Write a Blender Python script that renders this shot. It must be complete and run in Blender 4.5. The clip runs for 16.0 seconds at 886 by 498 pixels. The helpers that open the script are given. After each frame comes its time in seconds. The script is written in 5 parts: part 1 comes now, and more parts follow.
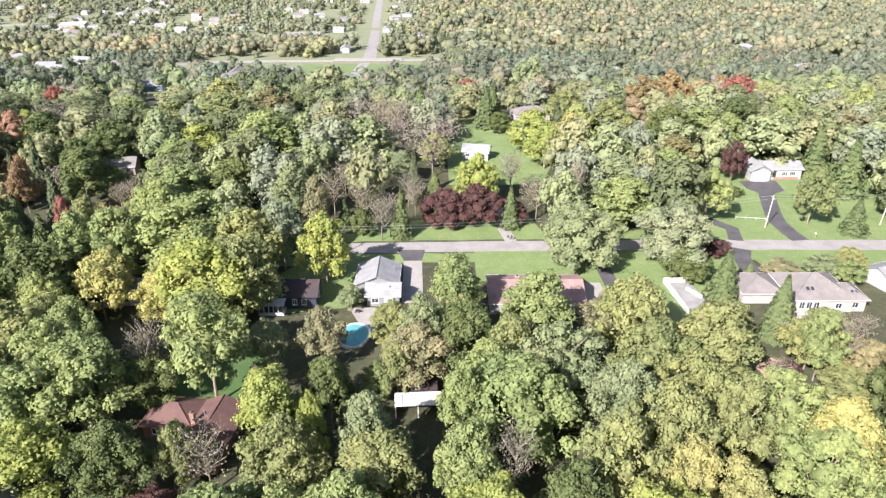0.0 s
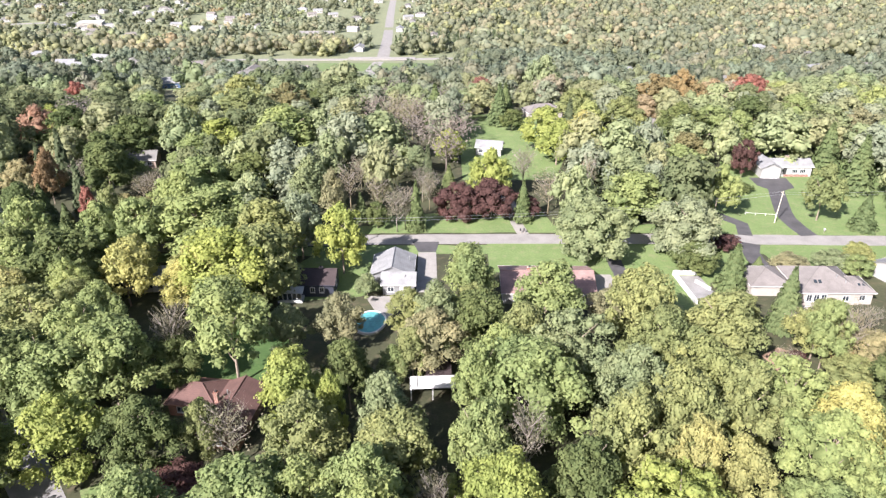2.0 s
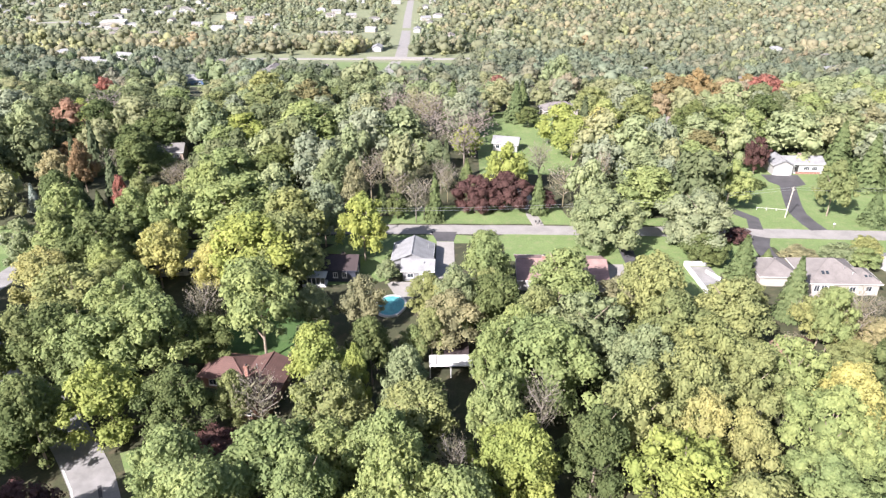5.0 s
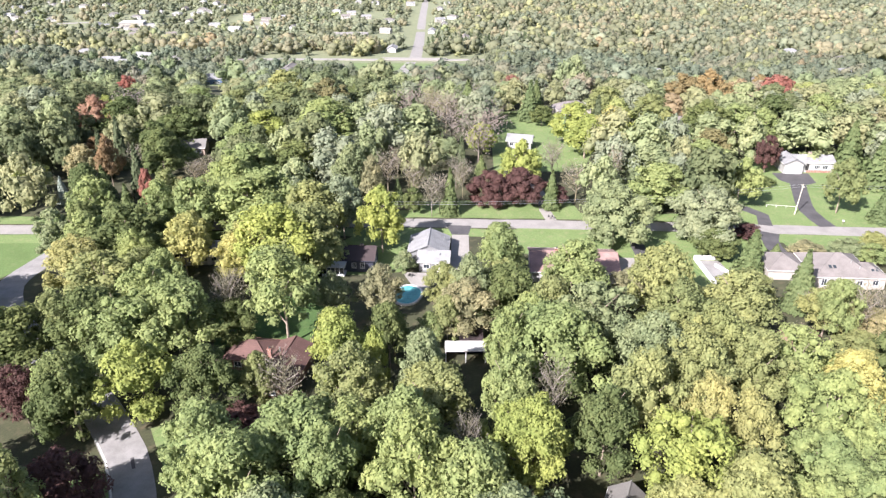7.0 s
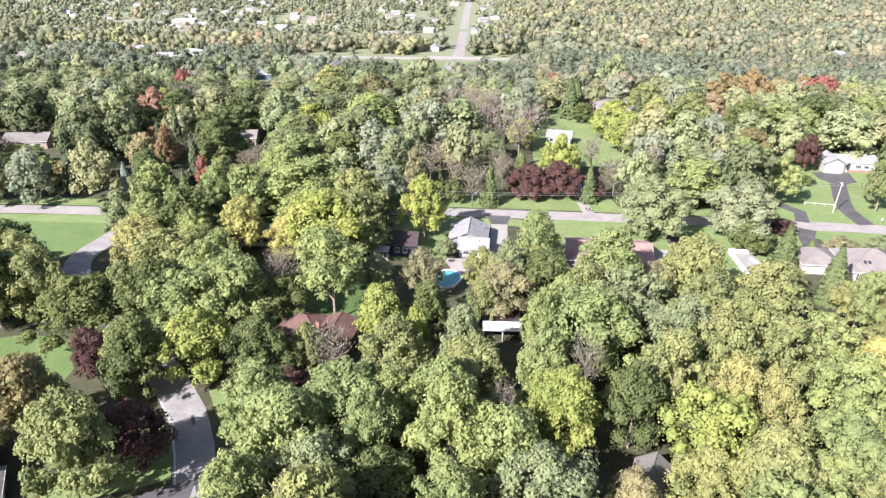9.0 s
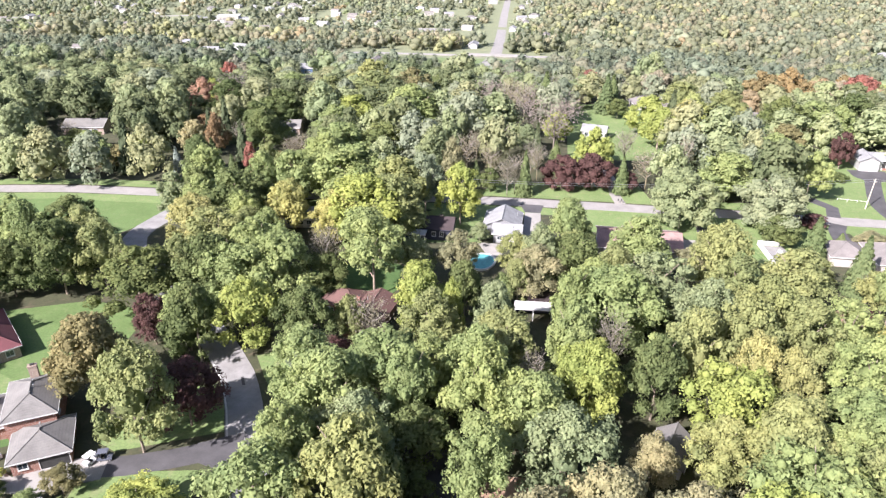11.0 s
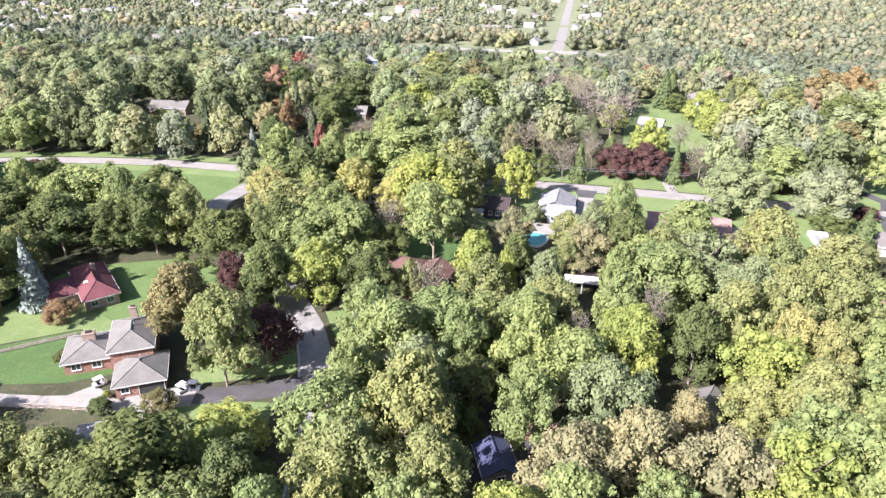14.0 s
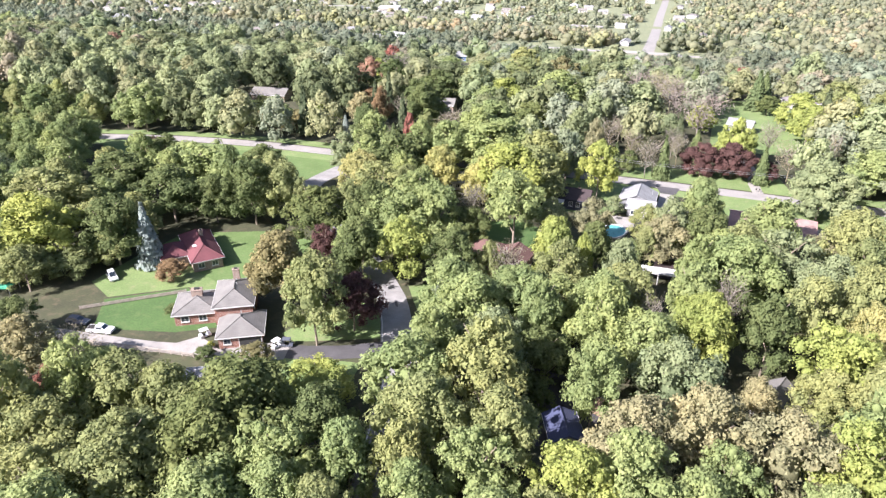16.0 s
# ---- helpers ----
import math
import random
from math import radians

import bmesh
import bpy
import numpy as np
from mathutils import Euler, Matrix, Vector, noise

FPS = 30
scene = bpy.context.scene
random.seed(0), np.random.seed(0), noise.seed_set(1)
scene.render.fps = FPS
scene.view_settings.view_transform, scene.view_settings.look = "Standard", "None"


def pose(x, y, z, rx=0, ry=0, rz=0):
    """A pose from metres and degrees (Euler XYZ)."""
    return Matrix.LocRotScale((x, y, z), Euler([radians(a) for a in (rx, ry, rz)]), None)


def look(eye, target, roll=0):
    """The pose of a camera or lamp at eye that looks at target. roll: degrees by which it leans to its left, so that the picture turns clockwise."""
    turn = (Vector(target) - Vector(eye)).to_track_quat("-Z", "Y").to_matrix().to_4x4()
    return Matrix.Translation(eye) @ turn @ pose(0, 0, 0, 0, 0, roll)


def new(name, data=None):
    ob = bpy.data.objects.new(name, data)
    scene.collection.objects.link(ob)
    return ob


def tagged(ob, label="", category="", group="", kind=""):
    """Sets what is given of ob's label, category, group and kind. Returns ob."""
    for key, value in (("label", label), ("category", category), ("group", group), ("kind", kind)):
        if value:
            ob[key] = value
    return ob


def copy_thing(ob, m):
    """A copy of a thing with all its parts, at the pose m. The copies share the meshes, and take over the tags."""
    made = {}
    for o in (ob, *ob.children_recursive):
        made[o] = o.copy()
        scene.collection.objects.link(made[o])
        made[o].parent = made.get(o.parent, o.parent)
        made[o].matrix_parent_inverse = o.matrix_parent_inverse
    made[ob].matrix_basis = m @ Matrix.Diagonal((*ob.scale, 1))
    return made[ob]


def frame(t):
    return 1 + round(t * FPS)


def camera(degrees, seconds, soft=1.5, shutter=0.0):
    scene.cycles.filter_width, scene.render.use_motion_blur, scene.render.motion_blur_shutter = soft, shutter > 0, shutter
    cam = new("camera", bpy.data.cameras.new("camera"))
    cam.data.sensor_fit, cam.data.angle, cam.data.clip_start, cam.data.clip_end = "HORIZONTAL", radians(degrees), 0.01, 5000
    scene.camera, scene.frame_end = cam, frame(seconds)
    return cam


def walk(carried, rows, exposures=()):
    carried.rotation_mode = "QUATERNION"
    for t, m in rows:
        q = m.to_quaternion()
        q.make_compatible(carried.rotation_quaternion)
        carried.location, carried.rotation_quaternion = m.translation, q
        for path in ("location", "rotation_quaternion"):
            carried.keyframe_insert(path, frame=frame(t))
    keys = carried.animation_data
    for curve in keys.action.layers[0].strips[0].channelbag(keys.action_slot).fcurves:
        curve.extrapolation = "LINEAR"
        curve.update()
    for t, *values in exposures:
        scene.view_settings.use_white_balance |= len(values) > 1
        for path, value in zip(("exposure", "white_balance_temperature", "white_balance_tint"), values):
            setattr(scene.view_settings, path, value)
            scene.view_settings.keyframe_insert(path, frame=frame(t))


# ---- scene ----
cam = camera(65.7, 16.0, soft=1.35)
# seconds, place, heading, pitch, lean
ROWS = [
    (0, -0.00, 0.00, 80.48, -0.00, -26.68, -0.16),
    (0.5, -0.24, -1.11, 80.42, 0.34, -26.66, -0.11),
    (1, -0.48, -2.25, 80.38, 0.48, -26.65, -0.15),
    (1.5, -0.68, -3.42, 80.34, 0.64, -26.65, -0.14),
    (2, -0.85, -4.57, 80.28, 0.97, -26.64, -0.11),
    (2.5, -0.99, -5.72, 80.24, 1.37, -26.63, -0.06),
    (3, -1.10, -6.85, 80.21, 1.52, -26.63, -0.07),
    (3.5, -1.23, -7.99, 80.18, 1.41, -26.58, -0.07),
    (4, -1.39, -9.17, 80.16, 1.72, -26.55, -0.04),
    (6.5, -2.20, -15.47, 80.13, 2.83, -26.38, -0.05),
    (7, -2.34, -17.06, 80.13, 3.36, -26.34, -0.04),
    (7.5, -2.45, -18.88, 80.14, 4.47, -26.35, -0.04),
    (8, -2.47, -20.86, 80.16, 5.40, -26.31, -0.09),
    (10.5, -2.16, -31.34, 80.08, 8.92, -26.36, -0.10),
    (11, -2.00, -33.41, 80.03, 9.82, -26.38, -0.06),
    (11.5, -1.79, -35.49, 79.97, 10.69, -26.39, -0.05),
    (12, -1.55, -37.58, 79.90, 11.54, -26.41, 0.03),
    (12.5, -1.29, -39.65, 79.84, 12.33, -26.42, 0.06),
    (13, -1.00, -41.72, 79.76, 13.14, -26.44, 0.08),
    (13.5, -0.68, -43.80, 79.65, 13.89, -26.46, 0.05),
    (14, -0.35, -45.90, 79.55, 14.74, -26.50, 0.00),
    (14.5, 0.01, -47.99, 79.46, 15.60, -26.54, 0.04),
    (15, 0.39, -50.06, 79.39, 16.53, -26.56, 0.09),
    (15.5, 0.80, -52.14, 79.30, 17.64, -26.57, 0.06),
    (16, 1.23, -54.20, 79.19, 21.84, -26.55, 0.04),
]
walk(cam, [(t, pose(x, y, z, 90 + pitch, 0, yaw) @ pose(0, 0, 0, 0, 0, lean)) for t, x, y, z, yaw, pitch, lean in ROWS],
     [(0, 1.55, 6430, 18.5), (8, 1.63, 6350, 20.0), (12, 1.69, 6300, 21.5), (16, 1.77, 6300, 21.5)])

# ---- light ----
SUN_ELEVATION, SUN_AZIMUTH = 36.0, 216.0
world = bpy.data.worlds.new("world")
scene.world = world
world.use_nodes = True
wn = world.node_tree.nodes
sky = wn.new("ShaderNodeTexSky")
sky.sky_type, sky.sun_disc = "NISHITA", False
sky.sun_elevation, sky.sun_rotation = radians(SUN_ELEVATION), radians(SUN_AZIMUTH)
sky.air_density, sky.dust_density = 1.2, 2.0
world.node_tree.links.new(sky.outputs[0], wn["Background"].inputs[0])
wn["Background"].inputs[1].default_value = 0.062
sun = new("sun", bpy.data.lights.new("sun", "SUN"))
sun.data.energy, sun.data.angle, sun.data.color = 5.0, radians(0.53), (1.0, 0.965, 0.9)
to_sun = Vector((math.sin(radians(SUN_AZIMUTH)), math.cos(radians(SUN_AZIMUTH)), math.tan(radians(SUN_ELEVATION))))
sun.matrix_world = look(to_sun * 100, (0, 0, 0))

# ---- materials ----


def material(name, rough=0.8, metal=0.0):
    m = bpy.data.materials.new(name)
    m.use_nodes = True
    b = m.node_tree.nodes["Principled BSDF"]
    b.inputs["Roughness"].default_value, b.inputs["Metallic"].default_value = rough, metal
    return m, m.node_tree.nodes, m.node_tree.links, b


def noise_node(n, l, scale, detail=3.0, rough=0.6):
    x = n.new("ShaderNodeTexNoise")
    x.inputs["Scale"].default_value, x.inputs["Detail"].default_value, x.inputs["Roughness"].default_value = scale, detail, rough
    g = n.new("ShaderNodeNewGeometry")
    l.new(g.outputs["Position"], x.inputs["Vector"])
    return x


def ramp(n, l, source, stops):
    r = n.new("ShaderNodeValToRGB")
    while len(r.color_ramp.elements) < len(stops):
        r.color_ramp.elements.new(0.5)
    for e, (p, c) in zip(r.color_ramp.elements, stops):
        e.position, e.color = p, (*c, 1)
    l.new(source, r.inputs[0])
    return r


def blend(n, l, a, b, fac, kind="MIX"):
    x = n.new("ShaderNodeMix")
    x.data_type, x.blend_type = "RGBA", kind
    for sock, v in ((x.inputs[0], fac), (x.inputs[6], a), (x.inputs[7], b)):
        if hasattr(v, "is_linked"):
            l.new(v, sock)
        elif isinstance(v, tuple):
            sock.default_value = (*v, 1)
        else:
            sock.default_value = v
    return x.outputs[2]


def shade(c, k):
    return tuple(v * k for v in c)


def plain(name, colour, rough=0.8, metal=0.0, scale=1.2, spread=0.25, bump=0.0, fine=9.0):
    """A surface with a broad stain and a fine grain."""
    m, n, l, b = material(name, rough, metal)
    a = noise_node(n, l, scale)
    r = ramp(n, l, a.outputs[0], ((0.3, shade(colour, 1 - spread)), (0.7, shade(colour, 1 + spread))))
    f = noise_node(n, l, fine, 2.0)
    g = ramp(n, l, f.outputs[0], ((0.3, (0.85, 0.85, 0.85)), (0.7, (1.1, 1.1, 1.1))))
    l.new(blend(n, l, r.outputs[0], g.outputs[0], 1.0, "MULTIPLY"), b.inputs["Base Color"])
    if bump:
        u = n.new("ShaderNodeBump")
        u.inputs["Strength"].default_value, u.inputs["Distance"].default_value = bump, 0.05
        l.new(f.outputs[0], u.inputs["Height"])
        l.new(u.outputs[0], b.inputs["Normal"])
    return m


def leaves(name, low, high, patch=0.09, clear=0.2, grain=2.4, depth=1.0):
    """Foliage: tone by leaf clump, by tree and by broad patch, a grain of single sprays; light comes through."""
    m, n, l, b = material(name, 0.75)
    g = n.new("ShaderNodeNewGeometry")
    r = ramp(n, l, g.outputs["Random Per Island"], ((0.0, low), (1.0, high)))
    o = n.new("ShaderNodeObjectInfo")
    w = ramp(n, l, o.outputs["Random"], ((0.0, (0.86, 0.90, 0.90)), (0.5, (1.0, 1.0, 1.0)), (1.0, (1.10, 1.07, 1.0))))
    c = blend(n, l, r.outputs[0], w.outputs[0], 1.0, "MULTIPLY")
    p = noise_node(n, l, patch, 2.0)
    q = ramp(n, l, p.outputs[0], ((0.3, (0.82, 0.86, 0.86)), (0.7, (1.18, 1.12, 1.06))))
    c = blend(n, l, c, q.outputs[0], 1.0, "MULTIPLY")
    v = noise_node(n, l, grain * 0.14, 2.0, 0.6)
    j = ramp(n, l, v.outputs[0], ((0.32, shade((0.98, 1.0, 1.0), 1 - 0.2 * depth)), (0.68, shade((1.02, 1.0, 0.98), 1 + 0.18 * depth))))
    c = blend(n, l, c, j.outputs[0], 1.0, "MULTIPLY")
    f = noise_node(n, l, grain, 2.0, 0.7)
    k = ramp(n, l, f.outputs[0], ((0.34, shade((1.0, 1.04, 1.02), 1 - 0.4 * depth)), (0.5, (1.0, 1.0, 1.0)), (0.68, shade((1.02, 0.98, 0.97), 1 + 0.4 * depth))))
    c = blend(n, l, c, k.outputs[0], 1.0, "MULTIPLY")
    l.new(c, b.inputs["Base Color"])
    b.inputs["Specular IOR Level"].default_value = 0.15
    u = n.new("ShaderNodeBump")
    u.inputs["Strength"].default_value, u.inputs["Distance"].default_value = 0.25, 0.5 / grain
    e = n.new("ShaderNodeMath")
    e.operation = "MULTIPLY_ADD"
    e.inputs[1].default_value = 0.9
    l.new(v.outputs[0], e.inputs[0])
    l.new(f.outputs[0], e.inputs[2])
    l.new(e.outputs[0], u.inputs["Height"])
    l.new(u.outputs[0], b.inputs["Normal"])
    t = n.new("ShaderNodeBsdfTranslucent")
    l.new(c, t.inputs[0])
    s = n.new("ShaderNodeMixShader")
    s.inputs[0].default_value = clear
    l.new(b.outputs[0], s.inputs[1])
    l.new(t.outputs[0], s.inputs[2])
    l.new(s.outputs[0], n["Material Output"].inputs[0])
    return m


def shingles(name, colour, course=0.3):
    """Asphalt shingles: courses along the slope, mottled tabs."""
    m, n, l, b = material(name, 0.85)
    g = n.new("ShaderNodeTexCoord")
    w = n.new("ShaderNodeTexWave")
    w.wave_type, w.bands_direction, w.wave_profile = "BANDS", "Z", "SAW"
    w.inputs["Scale"].default_value = 0.5 / course
    l.new(g.outputs["Object"], w.inputs["Vector"])
    a = noise_node(n, l, 0.5)
    f = noise_node(n, l, 6.0, 2.0)
    r = ramp(n, l, a.outputs[0], ((0.3, shade(colour, 0.82)), (0.7, shade(colour, 1.14))))
    t = ramp(n, l, f.outputs[0], ((0.3, (0.82, 0.82, 0.82)), (0.7, (1.12, 1.12, 1.12))))
    k = ramp(n, l, w.outputs[0], ((0.0, (0.86, 0.86, 0.86)), (0.35, (1.0, 1.0, 1.0))))
    c = blend(n, l, r.outputs[0], t.outputs[0], 1.0, "MULTIPLY")
    l.new(blend(n, l, c, k.outputs[0], 1.0, "MULTIPLY"), b.inputs["Base Color"])
    return m


def bricks(name, colour):
    m, n, l, b = material(name, 0.85)
    g = n.new("ShaderNodeTexCoord")
    t = n.new("ShaderNodeTexBrick")
    t.inputs["Scale"].default_value = 4.0
    t.inputs["Color1"].default_value, t.inputs["Color2"].default_value = (*colour, 1), (*shade(colour, 0.7), 1)
    t.inputs["Mortar"].default_value = (0.4, 0.37, 0.33, 1)
    t.inputs["Mortar Size"].default_value = 0.012
    mp = n.new("ShaderNodeMapping")
    mp.inputs["Rotation"].default_value = (radians(90), 0, 0)
    l.new(g.outputs["Object"], mp.inputs["Vector"])
    l.new(mp.outputs[0], t.inputs["Vector"])
    l.new(t.outputs[0], b.inputs["Base Color"])
    return m


def siding(name, colour):
    m, n, l, b = material(name, 0.6)
    g = n.new("ShaderNodeTexCoord")
    w = n.new("ShaderNodeTexWave")
    w.wave_type, w.bands_direction, w.wave_profile = "BANDS", "Z", "SAW"
    w.inputs["Scale"].default_value = 2.2
    l.new(g.outputs["Object"], w.inputs["Vector"])
    k = ramp(n, l, w.outputs[0], ((0.0, (0.72, 0.72, 0.72)), (0.2, (1.0, 1.0, 1.0))))
    a = noise_node(n, l, 0.7)
    r = ramp(n, l, a.outputs[0], ((0.3, shade(colour, 0.9)), (0.7, shade(colour, 1.06))))
    l.new(blend(n, l, r.outputs[0], k.outputs[0], 1.0, "MULTIPLY"), b.inputs["Base Color"])
    return m


def glass(name, colour=(0.03, 0.04, 0.05)):
    m, n, l, b = material(name, 0.06)
    b.inputs["Base Color"].default_value = (*colour, 1)
    b.inputs["Specular IOR Level"].default_value = 0.8
    return m


def turf(name, low, high, dry):
    m, n, l, b = material(name, 0.9)
    a = noise_node(n, l, 0.12, 4.0)
    f = noise_node(n, l, 2.5, 3.0)
    d = noise_node(n, l, 0.45, 3.0)
    r = ramp(n, l, a.outputs[0], ((0.3, low), (0.7, high)))
    k = ramp(n, l, f.outputs[0], ((0.3, (0.75, 0.75, 0.75)), (0.7, (1.2, 1.2, 1.2))))
    s = ramp(n, l, d.outputs[0], ((0.52, (0, 0, 0)), (0.72, (0.7, 0.7, 0.7))))
    c = blend(n, l, r.outputs[0], k.outputs[0], 1.0, "MULTIPLY")
    l.new(blend(n, l, c, dry, s.outputs[0]), b.inputs["Base Color"])
    u = n.new("ShaderNodeBump")
    u.inputs["Strength"].default_value, u.inputs["Distance"].default_value = 0.5, 0.08
    l.new(f.outputs[0], u.inputs["Height"])
    l.new(u.outputs[0], b.inputs["Normal"])
    return m


TONES = {
    "green": ("leaves_green", (0.170, 0.214, 0.092), (0.214, 0.257, 0.114)),
    "dark": ("leaves_dark_green", (0.090, 0.117, 0.048), (0.119, 0.146, 0.063)),
    "olive": ("leaves_olive", (0.180, 0.202, 0.090), (0.222, 0.243, 0.110)),
    "lime": ("leaves_lime", (0.205, 0.242, 0.076), (0.250, 0.288, 0.094)),
    "grey_green": ("leaves_grey_green", (0.160, 0.194, 0.108), (0.198, 0.235, 0.134)),
    "silver": ("leaves_silver", (0.172, 0.204, 0.132), (0.208, 0.242, 0.160)),
    "tan": ("leaves_tan", (0.205, 0.198, 0.118), (0.248, 0.238, 0.142)),
    "russet": ("leaves_russet", (0.166, 0.153, 0.078), (0.215, 0.194, 0.100)),
    "yellow": ("leaves_yellow", (0.280, 0.275, 0.108), (0.335, 0.328, 0.130)),
    "pale_yellow": ("leaves_pale_yellow", (0.250, 0.248, 0.108), (0.298, 0.292, 0.130)),
}
TONES.update({
    "orange": ("leaves_orange", (0.215, 0.148, 0.086), (0.262, 0.178, 0.104)),
    "gold": ("leaves_gold", (0.225, 0.172, 0.090), (0.270, 0.205, 0.108)),
    "red": ("leaves_red", (0.255, 0.112, 0.092), (0.305, 0.138, 0.114)),
    "maroon": ("leaves_maroon", (0.077, 0.045, 0.044), (0.103, 0.057, 0.056)),
    "spruce": ("needles_dark", (0.064, 0.090, 0.040), (0.090, 0.116, 0.054)),
    "blue_spruce": ("needles_blue", (0.187, 0.226, 0.218), (0.238, 0.276, 0.267)),
    "bare": ("thin_autumn_leaves", (0.178, 0.166, 0.122), (0.214, 0.198, 0.148)),
    # sage to amber: far kinds, paled and greyed as haze put into the colour
    "sage": ("hazy_leaves_sage", (0.202, 0.223, 0.156), (0.237, 0.260, 0.183)),
    "moss": ("hazy_leaves_moss", (0.205, 0.236, 0.178), (0.240, 0.268, 0.205)),
    "straw": ("hazy_leaves_straw", (0.295, 0.290, 0.215), (0.330, 0.322, 0.240)),
    "amber": ("hazy_leaves_amber", (0.318, 0.270, 0.185), (0.350, 0.296, 0.206)),
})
HAZE_KINDS = ("sage", "moss", "straw", "amber")
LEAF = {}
TONES = {kind: (title, shade(low, 1.04 if kind in HAZE_KINDS else 1.22), shade(high, 1.04 if kind in HAZE_KINDS else 1.26)) for kind, (title, low, high) in TONES.items()}
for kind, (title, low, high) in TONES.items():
    if kind in HAZE_KINDS:
        # extra translucency lifts the shaded sides, as part of the painted haze
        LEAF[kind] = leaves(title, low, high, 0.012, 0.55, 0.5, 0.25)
    else:
        LEAF[kind] = leaves(title, low, high, clear=0.15 if "spruce" in kind else 0.4, grain=2.8, depth=0.35)
# the same kinds in the wood beyond the street: greyer and bluer, haze painted into the leaves, with a coarser grain
HAZED_LEAF = {kind: leaves(title + "_beyond_haze", tuple(v * k for v, k in zip(low, (1.05, 1.02, 1.33))), tuple(v * k for v, k in zip(high, (1.05, 1.02, 1.33))), 0.05, 0.4, 1.6, 0.3)
             for kind, (title, low, high) in TONES.items() if kind not in HAZE_KINDS}
HAZED_LEAF.update({kind: LEAF[kind] for kind in HAZE_KINDS})
BARK = plain("bark", (0.23, 0.19, 0.15), 0.9, scale=2.0, spread=0.35, bump=0.4)
PALE_BARK = plain("pale_bark", (0.27, 0.24, 0.215), 0.9, scale=2.0, spread=0.3)
# kept very dark: shade between the trees is put into this colour
FLOOR = turf("shaded_woodland_floor", (0.03, 0.033, 0.016), (0.06, 0.066, 0.03), (0.10, 0.08, 0.05))
LAWN = turf("mown_grass", (0.105, 0.16, 0.052), (0.148, 0.205, 0.075), (0.185, 0.195, 0.10))
# lush back lawn; also grass with tree shade put into its colour
DEEP_LAWN = turf("lush_and_shaded_grass", (0.042, 0.088, 0.022), (0.060, 0.116, 0.030), (0.085, 0.125, 0.042))
FIELD = turf("field_grass", (0.075, 0.125, 0.035), (0.10, 0.16, 0.05), (0.12, 0.155, 0.06))
EARTH = plain("bare_earth", (0.30, 0.20, 0.14), 0.95, scale=0.3, spread=0.3)
STREET = plain("worn_pale_asphalt", (0.235, 0.225, 0.218), 0.9, scale=0.25, spread=0.14)
LANE = plain("grey_asphalt", (0.225, 0.22, 0.22), 0.9, scale=0.3, spread=0.2)
TAR = plain("fresh_dark_asphalt", (0.065, 0.063, 0.068), 0.85, scale=0.3, spread=0.25)
CONCRETE = plain("pale_concrete", (0.26, 0.248, 0.235), 0.85, scale=0.4, spread=0.12)
PAINT_LINE = plain("road_paint", (0.5, 0.5, 0.49), 0.7)
WHITE = plain("white_paint", (0.55, 0.55, 0.55), 0.5, spread=0.06)
GREY_PAINT = siding("grey_siding", (0.20, 0.205, 0.215))
WHITE_SIDING = siding("white_siding", (0.33, 0.33, 0.33))
NAVY_SIDING = siding("dark_navy_siding", (0.035, 0.04, 0.06))
BEIGE_SIDING = siding("beige_siding", (0.36, 0.335, 0.31))
BROWN_SIDING = siding("brown_siding", (0.20, 0.11, 0.08))
BLUE_SIDING = siding("blue_siding", (0.10, 0.16, 0.30))
BRICK = bricks("red_brick", (0.25, 0.115, 0.088))
TAN_BRICK = bricks("tan_brick", (0.28, 0.21, 0.175))
ROOF_GREY = shingles("grey_shingles", (0.150, 0.145, 0.140))
ROOF_PALE = shingles("pale_shingles", (0.225, 0.23, 0.24))
ROOF_RED = shingles("red_shingles", (0.125, 0.040, 0.047))
ROOF_PINK = shingles("faded_red_shingles", (0.255, 0.168, 0.155))
ROOF_BEIGE = shingles("beige_shingles", (0.175, 0.16, 0.155))
ROOF_BROWN = shingles("brown_shingles", (0.11, 0.06, 0.053))
ROOF_DARK = shingles("dark_shingles", (0.045, 0.032, 0.034))
GLASS = glass("window_glass")
# near-black paint; also stands in for the shade inside openings
DARK = plain("dark_paint_opening_shade", (0.03, 0.03, 0.03), 0.8)
METAL = plain("grey_metal", (0.45, 0.46, 0.47), 0.4, 0.7)
POOL_BLUE = plain("pool_liner", (0.09, 0.32, 0.34), 0.6)
POLE_WOOD = plain("weathered_pole_wood", (0.46, 0.42, 0.36), 0.9)
FENCE_WOOD = plain("weathered_fence_wood", (0.34, 0.30, 0.26), 0.9)
CAR_WHITE = plain("white_car_paint", (0.78, 0.79, 0.80), 0.25, spread=0.03)
CAR_DARK = plain("dark_car_paint", (0.10, 0.11, 0.14), 0.25, spread=0.05)
RUBBER = plain("tyre_rubber", (0.02, 0.02, 0.02), 0.9)
MEADOW = turf("pale_meadow", (0.14, 0.165, 0.09), (0.19, 0.21, 0.12), (0.24, 0.22, 0.15))
ROOF_BLUE = shingles("dark_blue_roofing", (0.05, 0.06, 0.12))

# ---- mesh helpers ----


